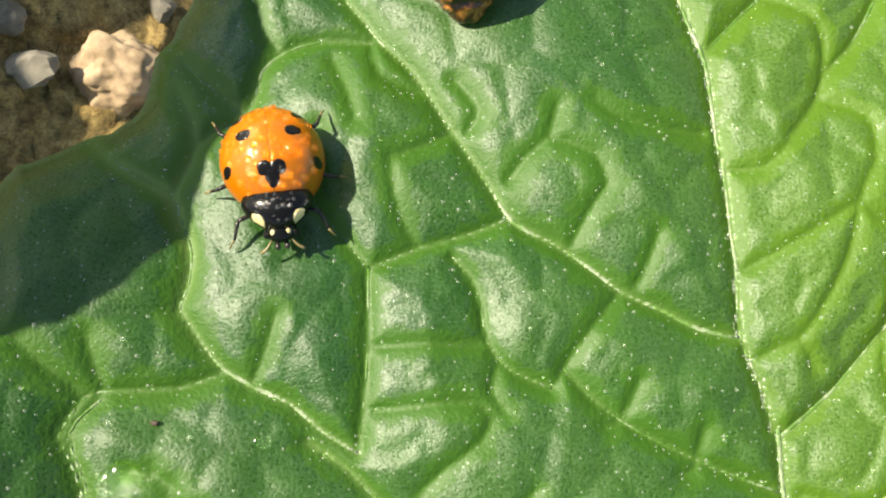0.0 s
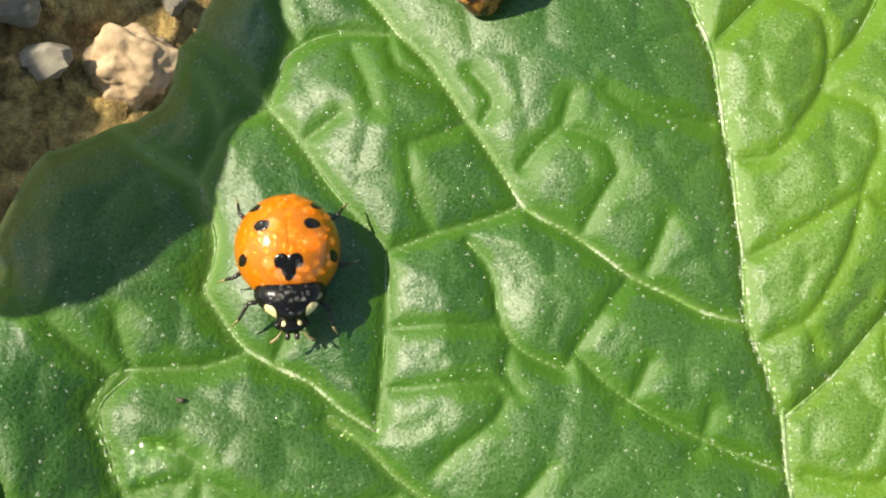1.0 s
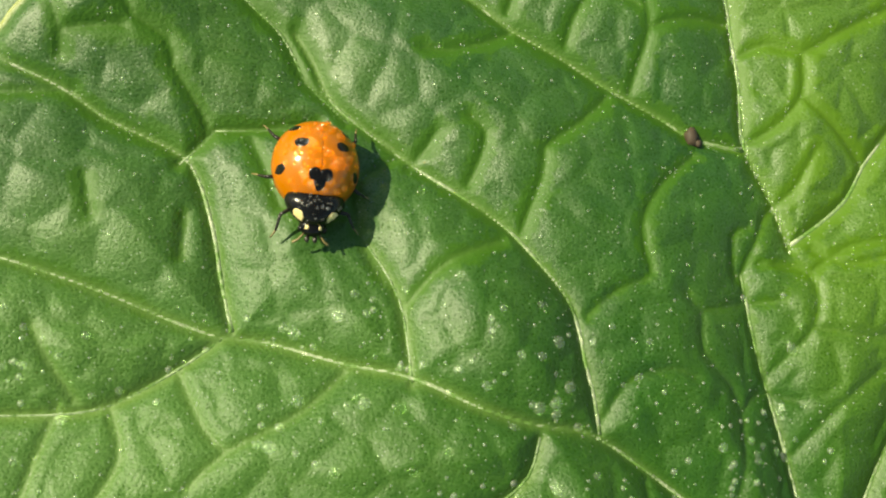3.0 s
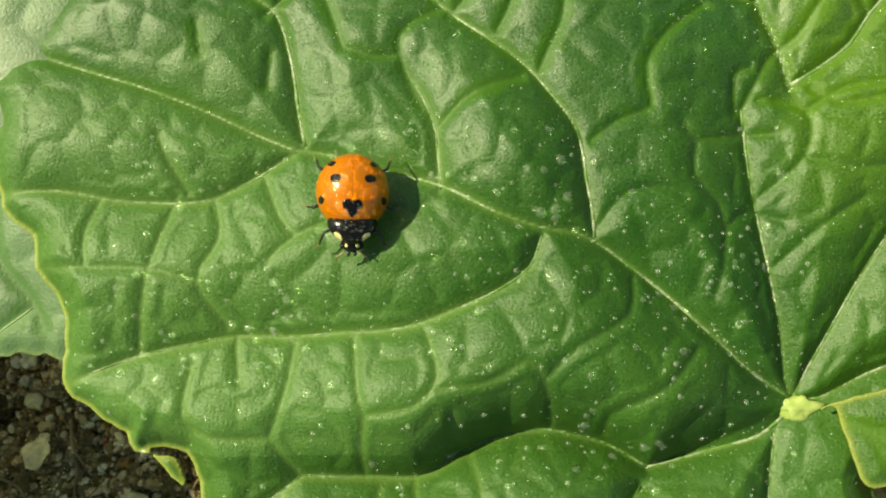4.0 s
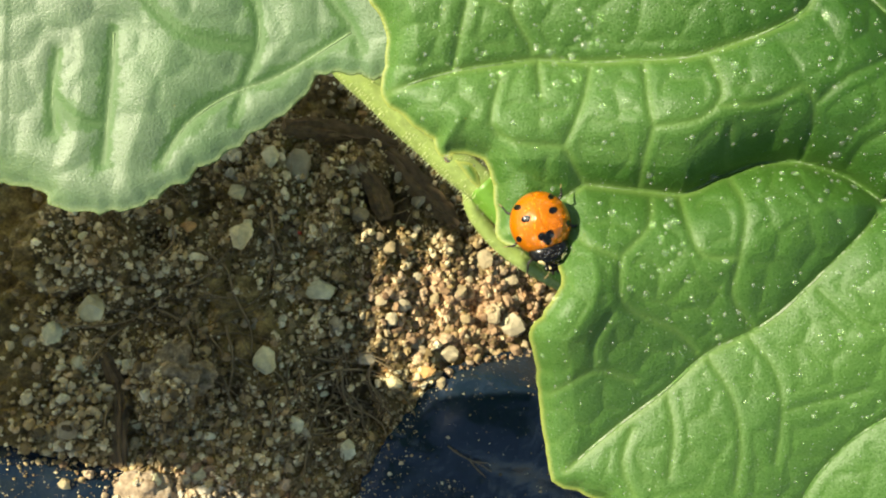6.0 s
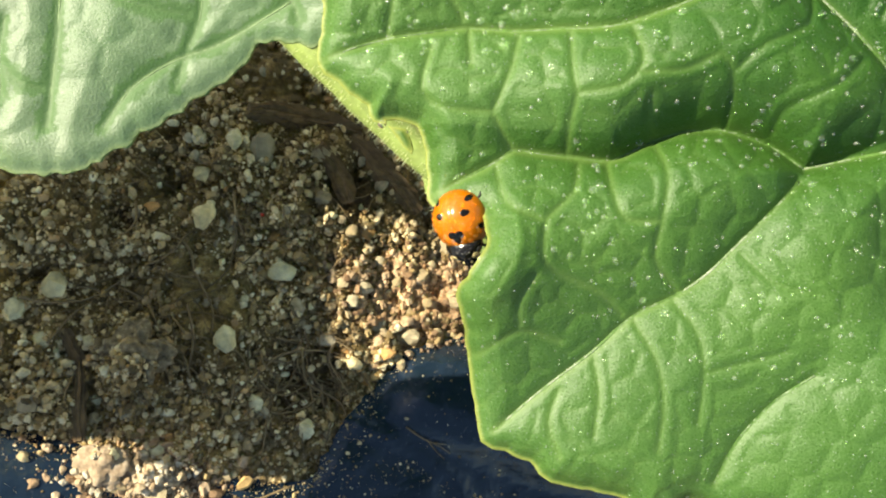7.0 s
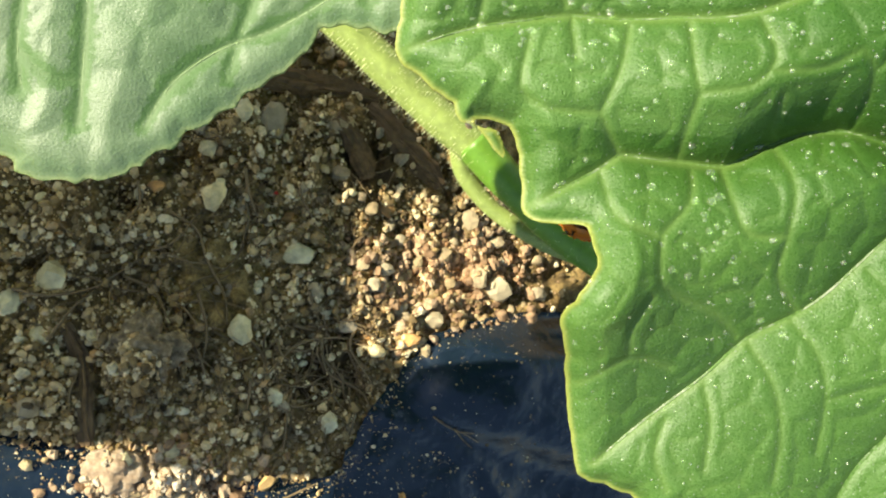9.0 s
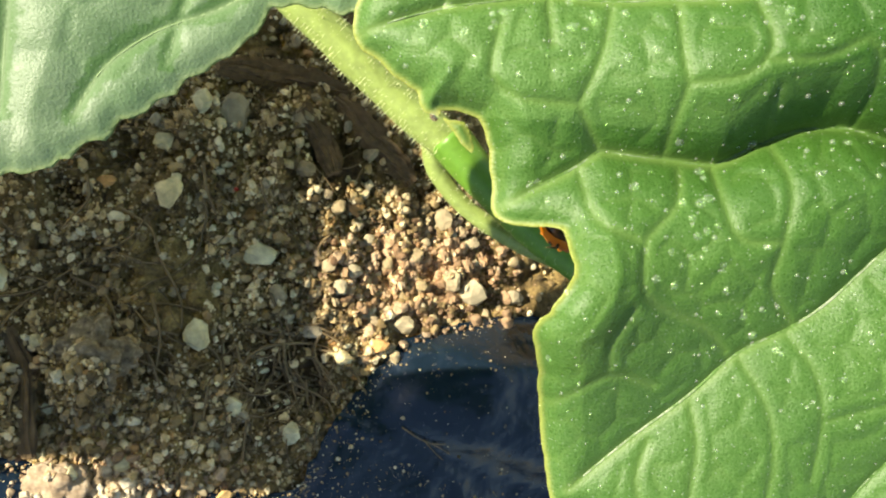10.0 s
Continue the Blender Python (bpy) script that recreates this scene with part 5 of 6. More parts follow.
def build_wood(points, r, flat, label):
    """A splintered bit of rotten wood, ridged along its grain."""
    rnd = random.Random(len(points) + int(r * 10))
    sides = 30
    v, f = tube([(x, y, on_soil(x, y) + 0.9) for x, y in points], lambda s: r * (1 - 0.4 * abs(2 * s - 1) ** 3), sides, 0.7)
    ridge = [rnd.uniform(0.62, 1.3) for _ in range(sides)]
    line = smooth_line([(x, y, on_soil(x, y) + 0.9) for x, y in points], 0.7)
    out = []
    for i, p in enumerate(v):
        c = line[min(i // sides, len(line) - 1)]
        d = (Vector(p) - c) * (1 + 0.5 * noise.noise(Vector((i % sides * 0.9, i // sides * 0.45, r * 7))) + 0.35 * noise.noise(Vector((i % sides * 2.3, i // sides * 0.2, r * 3))))
        out.append(tuple(c + Vector((d.x * ridge[i % sides], d.y * ridge[i % sides], d.z * ridge[i % sides] * flat))))
    tagged(part("wood_chip", (out, f), WOOD, smooth=False), label, "wood chip")


clod = part("soil_clod", lump((6.5, 5.5, 4.5), 33, 0.3, 5, 0), CLOD)
clod.location = (-31.6 * MM, 67.0 * MM, (on_soil(-31.6, 67.0) + 1.0) * MM)
tagged(clod, "sunlit tan clod of dry soil on the bed", "soil clod")
heap = part("soil_clod", lump((3.9, 3.0, 2.0), 44, 0.35, 5, 0), SANDY)
heap.location = (-67.7 * MM, -68.2 * MM, (on_soil(-67.7, -68.2) + 0.6) * MM)
tagged(heap, "pale tan clump of crumbly soil at the film edge", "soil clod")
def build_film_dust():
    """Sand grains scattered over the film, thickest near its edge."""
    rnd = np.random.RandomState(61)
    shapes = [lump((1, 0.85, 0.7), 220 + k, 0.5, 1) for k in range(12)]
    px, py = rnd.uniform(-92, -12, 16000), rnd.uniform(-90, -48, 16000)
    pick = inside(px, py, FILM_EDGE)
    px, py = px[pick], py[pick]
    dist, _, _ = to_ring(px, py, FILM_EDGE)
    cloud = rough_noise(px, py, 0.16, 8.8)
    keep = rnd.uniform(0, 1, len(px)) < np.clip(0.9 * np.exp(-dist / np.where(px < -32, 3.0, 0.9)) + 0.07 + 0.9 * np.clip(cloud, 0, 1) * (px < -30) * (py < -66), 0, 1)
    verts, faces, count = [], [], 0
    for x, y, z in zip(px[keep], py[keep], film_z(px[keep], py[keep])):
        r = min(0.5, 0.05 + rnd.exponential(0.07))
        v, f = shapes[rnd.randint(12)]
        verts.append(np.array(v) * (r * MM) + np.array((x, y, z + r * 0.3)) * MM)
        faces.append(np.array(f) + count)
        count += len(v)
    data = bpy.data.meshes.new("sand_grains")
    data.from_pydata(np.concatenate(verts), [], np.concatenate(faces))
    data.materials.append(GRAIN)
    data.update()
    tagged(new("sand_grains", data), "fine pale sand grains scattered over the film", "sand", kind="stuff")


def build_crumb_pile(piles, mat, label, seed):
    """Loose crumbs heaped up: each pile's centre, half widths, height and count."""
    rnd = np.random.RandomState(seed)
    shapes = [lump((1, 0.85, 0.75), 260 + k, 0.5, 2) for k in range(14)]
    verts, faces, count = [], [], 0
    for cx, cy, sx, sy, top, total in piles:
        for _ in range(total):
            dx, dy = rnd.normal(0, 0.62, 2)
            x, y = cx + sx * dx, cy + sy * dy
            r = min(1.05, 0.16 + rnd.exponential(0.22))
            z = on_soil(x, y) + top * math.exp(-dx * dx - dy * dy) * rnd.uniform(0.45, 1.0) + 0.3 * r + 0.4
            v, f = shapes[rnd.randint(14)]
            turn = np.array(Euler(rnd.uniform(0, 6.28, 3)).to_matrix())
            verts.append((np.array(v) @ turn.T) * (r * MM) + np.array((x, y, z)) * MM)
            faces.append(np.array(f) + count)
            count += len(v)
    data = bpy.data.meshes.new("soil_crumbs")
    data.from_pydata(np.concatenate(verts), [], np.concatenate(faces))
    data.materials.append(mat)
    data.update()
    tagged(new("soil_crumbs", data), label, "soil crumbs", kind="stuff")


root_ball = part("soil_clod", lump((4.2, 3.8, 2.4), 51, 0.6, 5, 0), CLOD_BROWN)
root_ball.location = (-65.2 * MM, -52.6 * MM, (on_soil(-65.2, -52.6) + 0.3) * MM)
tagged(root_ball, "brown crumbly clod bound by fine roots", "soil clod")
build_crumb_pile([(-61.2, -69.6, 3.6, 2.4, 1.9, 620), (-67.5, -69.0, 3.2, 2.2, 0.9, 260)], CRUMBS, "pale beige crumbs of soil heaped at the film edge", 83)
build_crumb_pile([(-65.2, -52.6, 4.2, 3.8, 2.9, 520), (-78.0, -58.0, 6.0, 5.0, 0.8, 500)], GRAIN, "brown crumbs clinging to the clod and the soil", 84)
build_stones()
build_grit()
build_film_dust()
build_roots()
build_wood([(-55, -15.5), (-47, -16), (-39, -17)], 1.5, 0.6, "dark splintered wood chip half buried in soil")
build_wood([(-44, -20), (-41, -24), (-39, -28.5)], 1.6, 0.6, "brown flaky piece of bark on the soil")
build_wood([(-40, -18), (-35, -23), (-29, -29)], 1.5, 0.6, "dark shaded stick lying under the stem")
build_wood([(-75.5, -50), (-73.6, -55), (-72, -60), (-71, -65)], 1.1, 0.4, "brown flat strip of bark on the soil")
speck = part("seed", lump((0.35, 0.3, 0.3), 8), RED)
speck.location = (-51.2 * MM, -31.5 * MM, (on_soil(-51.2, -31.5) + 0.5) * MM)
tagged(speck, "tiny red seed on the soil", "seed")


# ---- water on the leaf ----
def build_drops():
    rnd = random.Random(51)
    shape = ball(1, 1, 0.75, 5, 10, 0, 90)
    base = mesh_of("water_drop", shape[0], shape[1], WATER)
    for x, y, r in ((-11.5, 24.8, 0.85), (-4.6, 26.4, 0.45), (-1.5, 25.3, 0.35), (-11.0, 25.0, 0.85), (-13.1, 24.2, 0.40), (-2.9, 23.0, 0.40), (-9.8, 21.8, 0.40), (-2.6, -5.9, 0.50), (-4.9, -5.2, 0.40), (-2.1, -9.4, 0.35), (-0.3, 7.3, 0.35), (1.4, 1.7, 0.30), (-12.3, -11.7, 0.35), (-14.1, -16.8, 0.50), (-30.4, -12.5, 0.35), (6.3, -11.1, 0.45), (-6.5, -9.2, 0.35), (-0.0, -8.5, 0.30)):
        ob = new("water_drop", base)
        ob.visible_shadow = False
        ob.matrix_basis = pose(x * MM, y * MM, leaf_top(x, y) * MM, 0, 0, rnd.uniform(0, 360)) @ Matrix.Diagonal((r * 1.15, r * 0.9, r * 0.55, 1))
        tagged(ob, "clear water drop resting on the leaf", "water drop", "water drops")
    small = ball(1, 1, 0.8, 3, 7, 0, 90)
    verts, faces = [], []
    ok = np.nonzero((LX > -30) & (LX < 40))[0]
    bead_shape = mesh_of("water_drop", shape[0], shape[1], DROP)
    made = 0
    while made < 190:
        i = ok[rnd.randrange(len(ok))]
        x, y = float(LX[i]), float(LY[i])
        if not (-44 < y < 2 and x < 24) or rnd.random() > 0.25 + 1.6 * noise.noise(Vector((x * 0.11, y * 0.11, 5))):
            continue
        made += 1
        r = rnd.choice((0.2, 0.24, 0.28, 0.34, 0.42))
        ob = new("water_drop", bead_shape)
        ob.visible_shadow = False
        ob.matrix_basis = pose(x * MM, y * MM, (float(LZ[i]) - 0.02) * MM, 0, 0, rnd.uniform(0, 360)) @ Matrix.Diagonal((r * 1.1, r * 0.95, r * 0.8, 1))
        tagged(ob, "clear water drop resting on the leaf", "water drop", "water drops")
    near_vein = ok[(LD[ok] < 0.5)]

    def bead(i, r):
        n = len(verts)
        verts.extend((LX[i] + p[0] * r, LY[i] + p[1] * r, LZ[i] - 0.02 + p[2] * r) for p in small[0])
        faces.extend(tuple(k + n for k in face) for face in small[1])

    for _ in range(1900):
        bead(ok[rnd.randrange(len(ok))], rnd.uniform(0.05, 0.15))
    for _ in range(1200):
        i = near_vein[rnd.randrange(len(near_vein))]
        if LY[i] > 5 or LX[i] > 15:
            bead(i, rnd.uniform(0.04, 0.11))
    ribs = near_vein[(nearest(LX[near_vein], LY[near_vein], [line for rank, line in VEINS[:2]]) < 0.3)]
    for _ in range(520):
        bead(ribs[rnd.randrange(len(ribs))], rnd.uniform(0.06, 0.15))
    for _ in range(3000):
        i = ok[rnd.randrange(len(ok))]
        if -45 < LY[i] < 0 and LX[i] < 26 and rnd.random() < 0.55 + 0.45 * noise.noise(Vector((LX[i] * 0.12, LY[i] * 0.12, 2))) * 2:
            bead(i, rnd.choice((0.09, 0.12, 0.15, 0.19, 0.25)))
    ob = new("dew", mesh_of("dew", verts, faces, DEW))
    ob.visible_shadow = False
    tagged(ob, "fine beads of dew over the leaf", "dew", kind="stuff")


build_drops()


# ---- the pupa and the crumb on the leaf ----
def build_pupa(x, y, turn):
    z = leaf_top(x, y)
    pupa = thing("ladybird_pupa", x, y, z, "orange and black empty ladybird pupa stuck to the leaf", "pupa")
    pupa.rotation_euler = (0, 0, radians(turn))
    pupa.scale = (1.3, 1.3, 1.35)
    profile = lambda s: (0.12 + 2.1 * math.sin(math.pi * min(1, 0.04 + s * 0.86)) ** 0.9) * (1 - 0.09 * math.cos(s * 2 * math.pi * 7) ** 6)
    part("body", tube([(0, -3.0, 0.7), (0, -1.5, 1.3), (0, 0.3, 1.9), (0, 2.0, 2.1), (0, 3.0, 1.8)], profile, 26, 0.12), PUPA_SKIN, pupa, "mottled orange and dark brown case")
    for s in (-1, 1):
        for y, w in ((-2.0, 0.35), (-1.1, 0.75), (-0.1, 1.1), (0.9, 1.25), (1.8, 1.1)):
            part("spot", lump((0.34, 0.3, 0.26), 60 + int(y * 10), 0.4), PUPA_DARK, pupa).location = (s * w * MM, y * MM, (1.35 + y * 0.3 + 1.0 * w + 0.5) * MM)
    part("skin", lump((1.2, 0.9, 0.7), 3, 0.5), PUPA_DARK, pupa, "crumpled dark larval skin").location = (0, 2.6 * MM, 0.9 * MM)
    for s in (-1, 1):
        part("wing_pad", moved(ball(0.5, 1.1, 0.8, 6, 10), Matrix.Translation((s * 1.75, 0.9, 1.3))), PUPA_DARK, pupa)


build_pupa(6.3, 52.0, 6)
dirt = part("dirt_crumb", joined(lump((0.55, 0.75, 0.5), 14, 0.6), moved(lump((0.35, 0.3, 0.3), 15, 0.6), Matrix.Translation((0.35, -0.5, 0.1)))), DEBRIS)
dirt.location = (18.5 * MM, 10.9 * MM, (leaf_top(18.5, 10.9) + 0.35) * MM)
tagged(dirt, "dark brown crumb of dirt on a leaf vein", "dirt crumb")


mite = part("dirt_speck", lump((0.22, 0.16, 0.12), 21, 0.5), DEBRIS)
mite.location = (-9.6 * MM, 27.6 * MM, (leaf_top(-9.6, 27.6) + 0.08) * MM)
tagged(mite, "tiny brown speck of dirt on the leaf", "dirt speck")


# ---- the ladybird ----
def dome(x, y):
    """Height of the wing cases over their plan."""
    r = min(0.999, (x / 2.82) ** 2 + (y / 2.98) ** 2)
    return 0.75 + 2.65 * (1 - r) ** 0.52


def wing_case(side):
    verts, faces = [], []
    rings, sides = 16, 22
    for i in range(rings + 1):
        a = radians(103 * i / rings)
        for j in range(sides + 1):
            b = math.pi * j / sides
            x, y = math.sin(a) * math.sin(b) * 2.82, math.sin(a) * math.cos(b) * 2.98
            z = 0.75 + (2.65 * max(0.0, 1 - math.sin(a) ** 2) ** 0.52 if a < math.pi / 2 else -0.55 * (a - math.pi / 2) / 0.23)
            if a > math.pi / 2:
                x, y = x * 0.985, y * 0.985
            z -= 0.025 * math.exp(-(x / 0.06) ** 2)
            verts.append((side * (x + 0.012), y, z))
    for i in range(rings):
        for j in range(sides):
            k = i * (sides + 1) + j
            q = (k, k + 1, k + sides + 2, k + sides + 1)
            faces.append(q if side > 0 else q[::-1])
    return verts, faces


def spot(cx, cy, rx, ry, seed):
    """A black mark that follows the wing case's curve."""
    verts, faces = [(cx, cy, dome(cx, cy) + 0.035)], []
    for i in range(1, 5):
        for j in range(16):
            w = 2 * math.pi * j / 16
            r = i / 4 * (1 + 0.16 * noise.noise(Vector((math.cos(w) * 1.5, math.sin(w) * 1.5, seed))))
            x, y = cx + rx * r * math.cos(w), cy + ry * r * math.sin(w)
            s = math.sqrt((x / 2.82) ** 2 + (y / 2.98) ** 2)
            if s > 0.985:
                x, y = x * 0.985 / s, y * 0.985 / s
            verts.append((x, y, dome(x, y) + (0.035 if i < 4 else -0.03)))
    for j in range(16):
        faces.append((0, 1 + j, 1 + (j + 1) % 16))
        for i in range(3):
            a, b = 1 + i * 16 + j, 1 + i * 16 + (j + 1) % 16
            faces.append((a, a + 16, b + 16, b))
    return verts, faces


def patch_on(centre, radii, cx, cy, rx, ry, turn):
    """A flat patch of colour that follows an ellipsoid's upper face."""
    verts, faces = [], []
    for i in range(5):
        for j in range(14):
            w = 2 * math.pi * j / 14
            u, v = rx * i / 4 * math.cos(w), ry * i / 4 * math.sin(w)
            x, y = cx + u * math.cos(turn) - v * math.sin(turn), cy + u * math.sin(turn) + v * math.cos(turn)
            s = ((x - centre[0]) / radii[0]) ** 2 + ((y - centre[1]) / radii[1]) ** 2
            if s > 0.97:
                k = math.sqrt(0.97 / s)
                x, y, s = centre[0] + (x - centre[0]) * k, centre[1] + (y - centre[1]) * k, 0.97
            verts.append((x, y, centre[2] + radii[2] * math.sqrt(1 - s) + (0.03 if i < 4 else -0.02)))
    for i in range(4):
        for j in range(14):
            k = (j + 1) % 14
            faces.append((i * 14 + j, (i + 1) * 14 + j, (i + 1) * 14 + k, i * 14 + k))
    return verts, faces


def tapered(shape):
    """Narrows the neck shield towards the head."""
    return [(x * (1 - 0.26 * (y - 2.6)), y, z) for x, y, z in shape[0]], shape[1]


def build_ladybird():
    bug = thing("ladybird", 0, 0, 0, "orange seven-spot ladybird covered in water drops", "ladybird")
    part("belly", moved(ball(2.45, 2.7, 0.75, 8, 20), Matrix.Translation((0, 0, 0.85))), BELLY, bug, "dark brown underside")
    for s in (-1, 1):
        case = part("wing_case", wing_case(s), SHELL, bug, "glossy orange wing case")
        for k, (x, y, rx, ry) in enumerate(((1.28, -0.85, 0.50, 0.36), (2.36, 0.75, 0.30, 0.36), (1.62, -2.05, 0.40, 0.30))):
            part("spot", spot(s * x, y, rx, ry, k + s), BLACK, case)
        part("spot", spot(s * 0.38, 1.12, 0.46, 0.42, 9 + s), BLACK, case)
    part("collar_spot", spot(0, 1.58, 0.42, 0.50, 4), BLACK, bug)
    shield = part("neck_shield", tapered(moved(ball(1.92, 1.28, 1.16, 14, 30), Matrix.Translation((0, 2.82, 1.46)))), BLACK, bug, "glossy black neck shield")
    for s in (-1, 1):
        part("cream_patch", tapered(patch_on((0, 2.82, 1.46), (1.92, 1.28, 1.16), s * 1.36, 3.50, 0.30, 0.40, s * 0.75)), CREAM, shield)
    head = part("head", moved(ball(0.86, 0.72, 0.62, 8, 16), Matrix.Translation((0, 3.92, 1.15))), BLACK, bug)
    for s in (-1, 1):
        part("eye", moved(ball(0.22, 0.24, 0.24, 6, 10), Matrix.Translation((s * 0.72, 4.15, 1.22))), BLACK, head)
        part("cream_patch", patch_on((0, 3.92, 1.15), (0.86, 0.72, 0.62), s * 0.42, 4.15, 0.12, 0.14, 0), CREAM, head)
        feeler = tube([(s * 0.5, 4.45, 1.15), (s * 0.85, 4.85, 1.0), (s * 1.15, 5.0, 0.85)], (0.05, 0.09), 6, 0.15)
        part("feeler", feeler, AMBER, head)
        part("jaw", moved(ball(0.17, 0.25, 0.14, 5, 8), Matrix.Translation((s * 0.25, 4.72, 0.9))), LIMB, head)
    legs = []
    for s in (-1, 1):
        for hip, knee, ankle, foot in (((1.1, 2.7, 0.85), (2.15, 3.15, 1.05), (2.5, 4.0, 0.45), (2.85, 4.35, 0.05)), ((2.1, 0.9, 0.8), (3.0, 1.25, 0.95), (3.45, 1.15, 0.4), (3.85, 1.1, 0.05)), ((1.8, -1.3, 0.8), (2.62, -1.85, 0.95), (2.85, -2.5, 0.4), (3.05, -2.9, 0.05))):
            h = Vector((s * hip[0], hip[1], hip[2]))
            k, a, f = (Vector((s * p[0], p[1], p[2])) - h for p in (knee, ankle, foot))
            leg = part("leg", tube([(0, 0, 0), k * 0.55, k], (0.15, 0.12), 7, 0.2), LIMB, bug)
            leg.location = h * MM
            part("shin", tube([k, (k + a) / 2, a], (0.11, 0.075), 6, 0.2), LIMB, leg)
            part("foot", tube([a, (a + f) / 2 + Vector((0, 0, 0.05)), f], (0.075, 0.04), 6, 0.15), AMBER, leg, "pale brown foot")
            legs.append((leg, h, s))
    rnd = random.Random(77)
    bead = ball(1.1, 1.1, 0.95, 5, 12, -20, 90)
    bead_data = mesh_of("water_bead", bead[0], bead[1], BEAD)
    clear_data = mesh_of("water_bead", bead[0], bead[1], CLEAR)
    placed = []
    big = [(0.75, -0.80, 0.36), (-1.10, -1.55, 0.29), (-0.02, -1.32, 0.21), (-1.10, 0.26, 0.41), (0.13, 0.46, 0.29), (1.04, 1.11, 0.31), (1.68, 1.49, 0.21), (-1.77, -0.21, 0.23), (-0.12, -0.52, 0.14), (0.24, -1.91, 0.23), (-0.07, -2.32, 0.21), (-0.59, -1.96, 0.18), (0.86, -1.80, 0.14), (-0.64, 1.44, 0.26), (0.44, 1.73, 0.31), (-1.62, 1.60, 0.21), (-2.08, 1.19, 0.19), (2.14, -0.21, 0.16), (1.32, -0.05, 0.14), (-0.38, -1.70, 0.12), (1.61, 0.52, 0.12), (-0.64, 0.52, 0.19), (-1.10, 1.91, 0.21), (-2.08, -1.34, 0.19), (1.32, 2.11, 0.16), (1.84, 2.16, 0.13), (-1.41, 1.19, 0.14)]
    while len(placed) < 92:
        x, y, r = big.pop() if big else (rnd.uniform(-2.6, 2.6), rnd.uniform(-2.7, 2.6), rnd.choice((0.07, 0.09, 0.12, 0.15, 0.18)))
        if (x / 2.82) ** 2 + (y / 2.98) ** 2 > 0.90 or any((x - a) ** 2 + (y - b) ** 2 < (0.85 * (r + c)) ** 2 for a, b, c in placed):
            continue
        placed.append((x, y, r))
        up = Vector((x / 2.82 ** 2, y / 2.98 ** 2, dome(x, y) / 9)).normalized()
        dark = any((abs(x) - a) ** 2 + (y - b) ** 2 < (c + r) ** 2 for a, b, c in ((0.36, 1.32, 0.42), (0, 1.85, 0.45), (1.28, -0.85, 0.36), (2.36, 0.75, 0.3), (1.62, -2.05, 0.33)))
        ob = new("water_bead", clear_data if dark else bead_data)
        ob.visible_shadow = False
        ob.parent = bug
        ob.matrix_basis = Matrix.Translation(Vector((x, y, dome(x, y) - 0.02)) * MM) @ up.to_track_quat("Z", "Y").to_matrix().to_4x4() @ Matrix.Scale(r, 4)
    for _ in range(40):
        a, e, r = rnd.uniform(0, 6.28), rnd.uniform(0.4, 1.5), rnd.uniform(0.05, 0.12)
        p = Vector((1.80 * math.cos(e) * math.cos(a), 2.82 + 1.26 * math.cos(e) * math.sin(a), 1.46 + 1.14 * math.sin(e)))
        ob = new("water_bead", clear_data)
        ob.visible_shadow = False
        ob.parent = bug
        ob.matrix_basis = Matrix.Translation(p * MM) @ Matrix.Scale(r, 4)
    bug.scale = (0.94, 0.94, 0.94)
    return bug, legs


ladybird, bug_legs = build_ladybird()


# ---- what moves ----
def stand(x, y, z, ahead, up):
    """A pose at a plan point with its +y ahead and its +z up."""
    z_axis = Vector(up).normalized()
    y_axis = Vector(ahead)
    y_axis = (y_axis - z_axis * y_axis.dot(z_axis)).normalized()
    turn = Matrix((y_axis.cross(z_axis), y_axis, z_axis)).transposed().to_4x4()
    return Matrix.Translation((x * MM, y * MM, z * MM)) @ turn


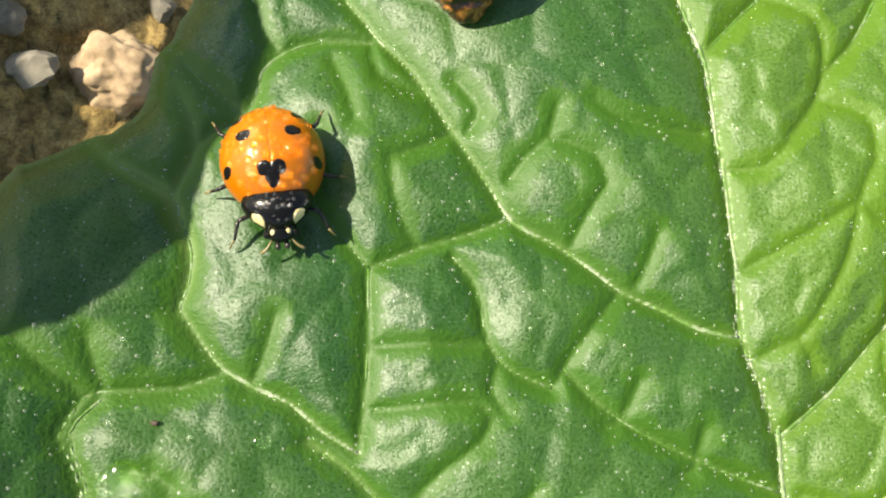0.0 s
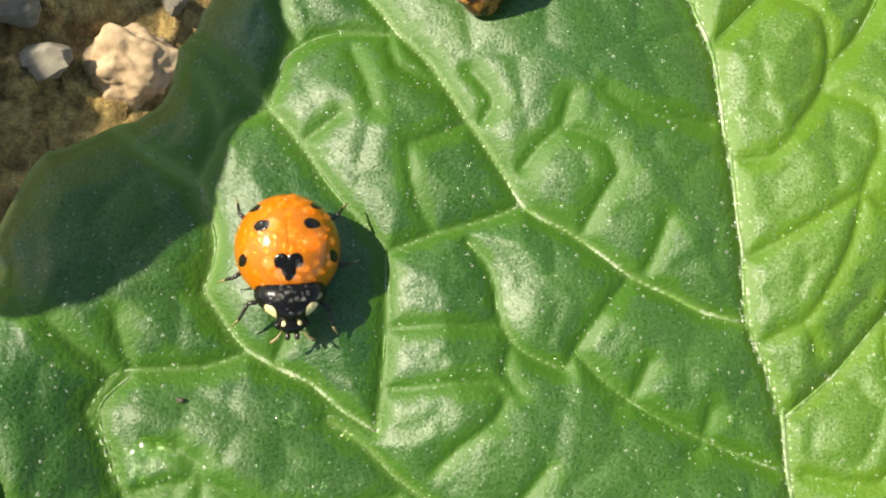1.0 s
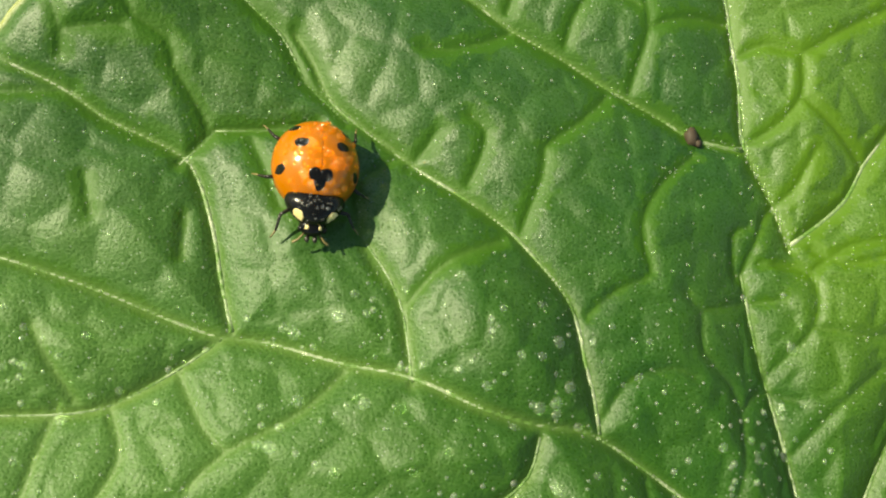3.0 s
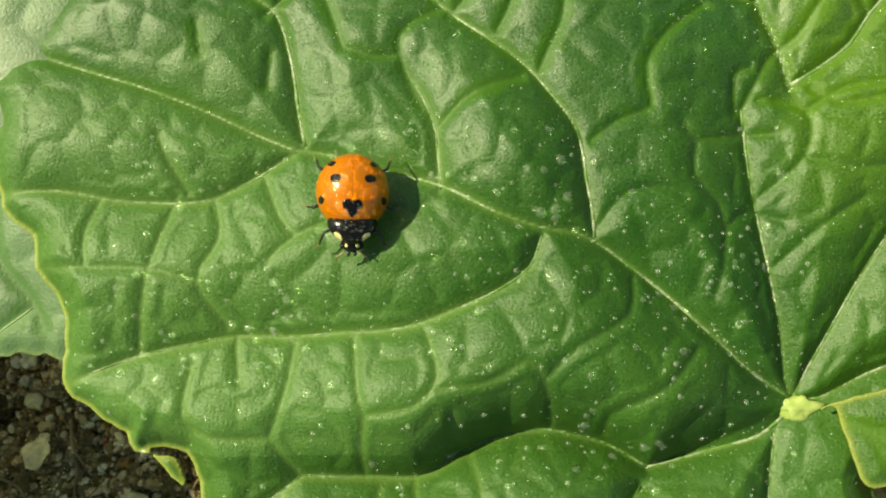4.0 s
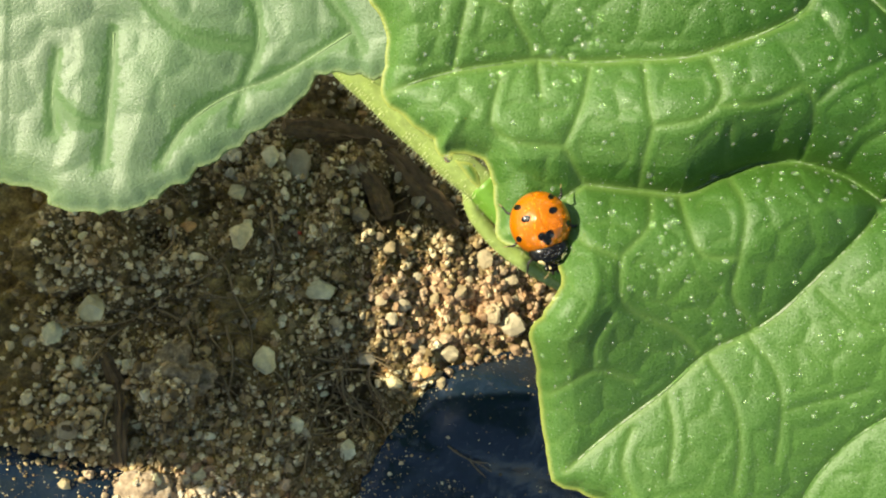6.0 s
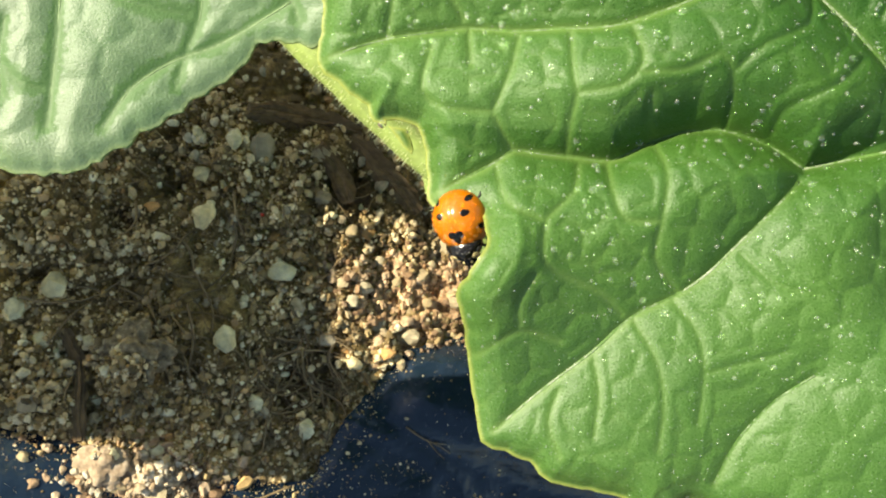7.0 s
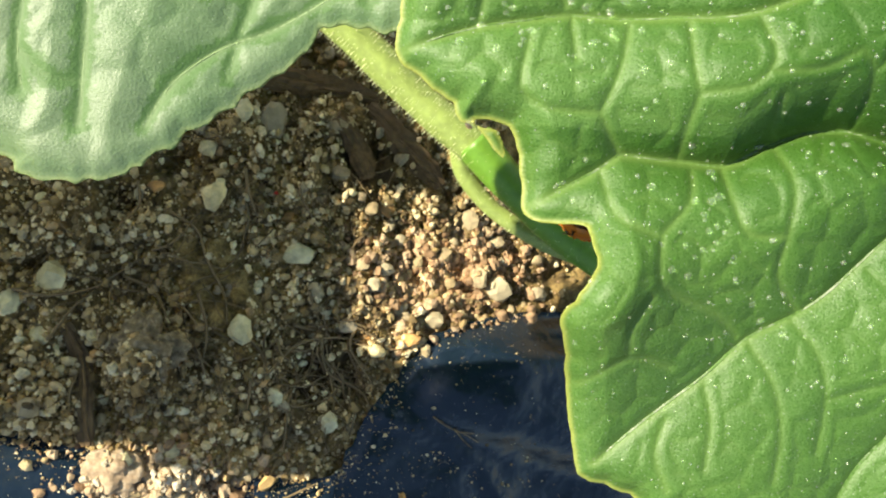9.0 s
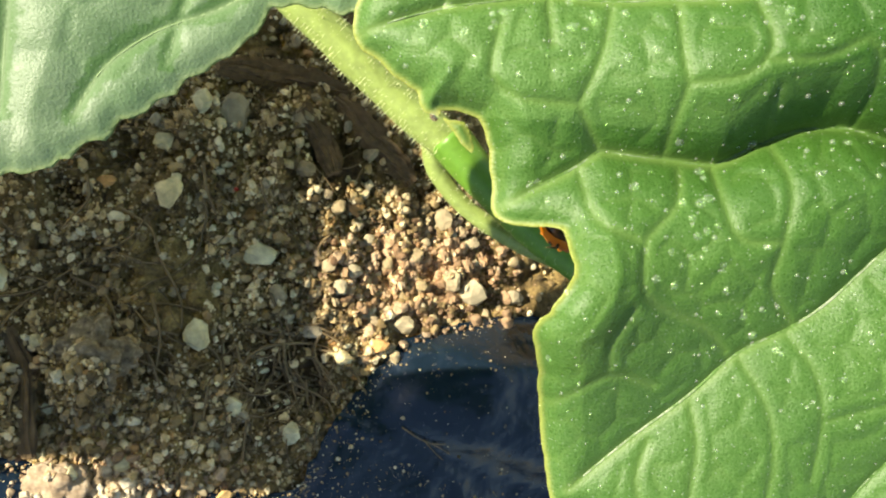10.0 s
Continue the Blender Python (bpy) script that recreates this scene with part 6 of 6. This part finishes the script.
CRAWL = [
    (0, -3.80, 40.20, 50.82, 0.10, -0.99, 0.00, 0.00, 0.17, 0.98),
    (0.3, -4.31, 39.32, 50.99, 0.07, -1.00, 0.00, 0.00, 0.17, 0.99),
    (0.6, -4.09, 38.65, 51.10, 0.11, -0.99, 0.00, 0.02, 0.16, 0.99),
    (0.9, -4.13, 35.94, 51.53, 0.13, -0.99, 0.00, 0.05, 0.15, 0.99),
    (1, -4.20, 34.90, 51.68, 0.03, -1.00, 0.00, 0.06, 0.14, 0.99),
    (1.2, -3.88, 32.90, 51.95, -0.02, -1.00, 0.00, 0.10, 0.13, 0.99),
    (1.5, -4.04, 31.00, 52.20, -0.07, -1.00, 0.00, 0.15, 0.12, 0.99),
    (1.8, -4.12, 26.35, 52.70, 0.07, -1.00, 0.00, 0.20, 0.09, 1.00),
    (2, -4.28, 23.66, 52.95, -0.06, -1.00, 0.00, 0.20, 0.08, 1.00),
    (2.2, -3.83, 21.25, 53.12, -0.04, -1.00, 0.00, 0.18, 0.07, 1.00),
    (2.5, -5.29, 16.26, 53.46, -0.13, -0.99, 0.00, 0.10, 0.05, 1.00),
    (2.8, -7.29, 9.50, 53.79, -0.07, -1.00, 0.00, 0.14, 0.02, 1.00),
    (3, -6.95, 8.63, 53.79, -0.11, -0.99, 0.00, 0.17, 0.02, 1.00),
    (3.2, -7.41, 4.58, 53.87, -0.19, -0.98, 0.00, 0.17, 0.01, 1.00),
    (4.3, -8.55, -8.47, 53.82, 0.01, -1.00, 0.00, 0.14, -0.02, 1.00),
    (4.5, -9.75, -11.70, 53.85, -0.20, -0.97, 0.00, 0.12, -0.03, 1.00),
    (4.6, -10.35, -12.50, 53.85, -0.30, -0.95, 0.00, 0.12, -0.03, 1.00),
    (4.8, -11.46, -15.09, 53.83, -0.12, -0.99, 0.00, 0.10, -0.03, 1.00),
    (5, -12.42, -20.05, 53.74, -0.19, -0.98, 0.00, 0.07, -0.03, 1.00),
    (5.2, -16.48, -24.09, 53.90, -0.29, -0.96, 0.00, 0.07, -0.03, 1.00),
    (5.4, -16.87, -26.94, 53.84, -0.30, -0.95, 0.00, 0.08, -0.03, 1.00),
    (5.5, -16.18, -26.48, 53.80, -0.06, -1.00, 0.00, 0.08, -0.03, 1.00),
    (5.6, -14.47, -26.78, 53.66, 0.12, -0.99, 0.00, 0.08, -0.03, 1.00),
    (5.8, -13.59, -27.75, 53.56, 0.32, -0.95, 0.00, 0.08, -0.03, 1.00),
    (6, -16.53, -29.58, 53.73, 0.36, -0.93, 0.00, 0.08, -0.03, 1.00),
    (6.2, -16.71, -29.92, 53.74, 0.10, -1.00, 0.00, 0.08, -0.03, 1.00),
    (7.3, -17.10, -32.75, 51.40, 0.75, -0.45, -0.45, -0.55, -0.62, 0.56),
    (7.5, -17.35, -32.55, 51.30, 0.96, -0.20, -0.20, -0.12, -0.95, -0.29),
    (7.6, -17.40, -32.35, 51.00, 0.97, -0.12, -0.15, -0.08, -0.97, -0.23),
    (8, -17.34, -32.34, 49.59, 0.98, -0.10, -0.10, -0.05, -0.88, -0.47),
    (8.4, -16.68, -31.56, 49.12, 0.98, -0.05, -0.10, 0.00, -0.83, -0.56),
    (8.6, -15.86, -31.82, 48.91, 0.98, -0.05, -0.10, 0.00, -0.75, -0.66),
    (8.8, -14.66, -30.88, 47.92, 0.98, 0.00, -0.10, 0.00, -0.71, -0.71),
    (9, -14.21, -30.19, 47.12, 0.98, 0.05, -0.10, 0.00, -0.65, -0.76),
    (9.5, -13.55, -30.69, 46.66, 0.98, 0.10, -0.10, 0.00, -0.60, -0.80),
    (10, -13.42, -30.82, 46.65, 0.98, 0.10, -0.10, 0.00, -0.60, -0.80),
]


def motions():
    rows = []
    for t, x, y, z, ax, ay, az, ux, uy, uz in CRAWL:
        if t < 5.5:
            z = sum(leaf_top(x + a, y + b) for a, b in ((0, 0), (2.5, 0), (-2.5, 0), (0, 2.5), (0, -2.5))) / 5 + 0.7
        rows.append((t, stand(x, y, z, (ax, ay, az), (ux, uy, uz))))
    walk(ladybird, rows)
    for n, (leg, hip, side) in enumerate(bug_legs):
        rows = []
        for k in range(41):
            t = k * 0.25
            swing = 13 * math.sin(2 * math.pi * (t / 0.8) + (0 if n in (0, 2, 4) else math.pi)) * (1 if t < 8.4 else 0.2)
            rows.append((t, pose(hip.x * MM, hip.y * MM, hip.z * MM, 0, 0, side * swing)))
        walk(leg, rows)


motions()
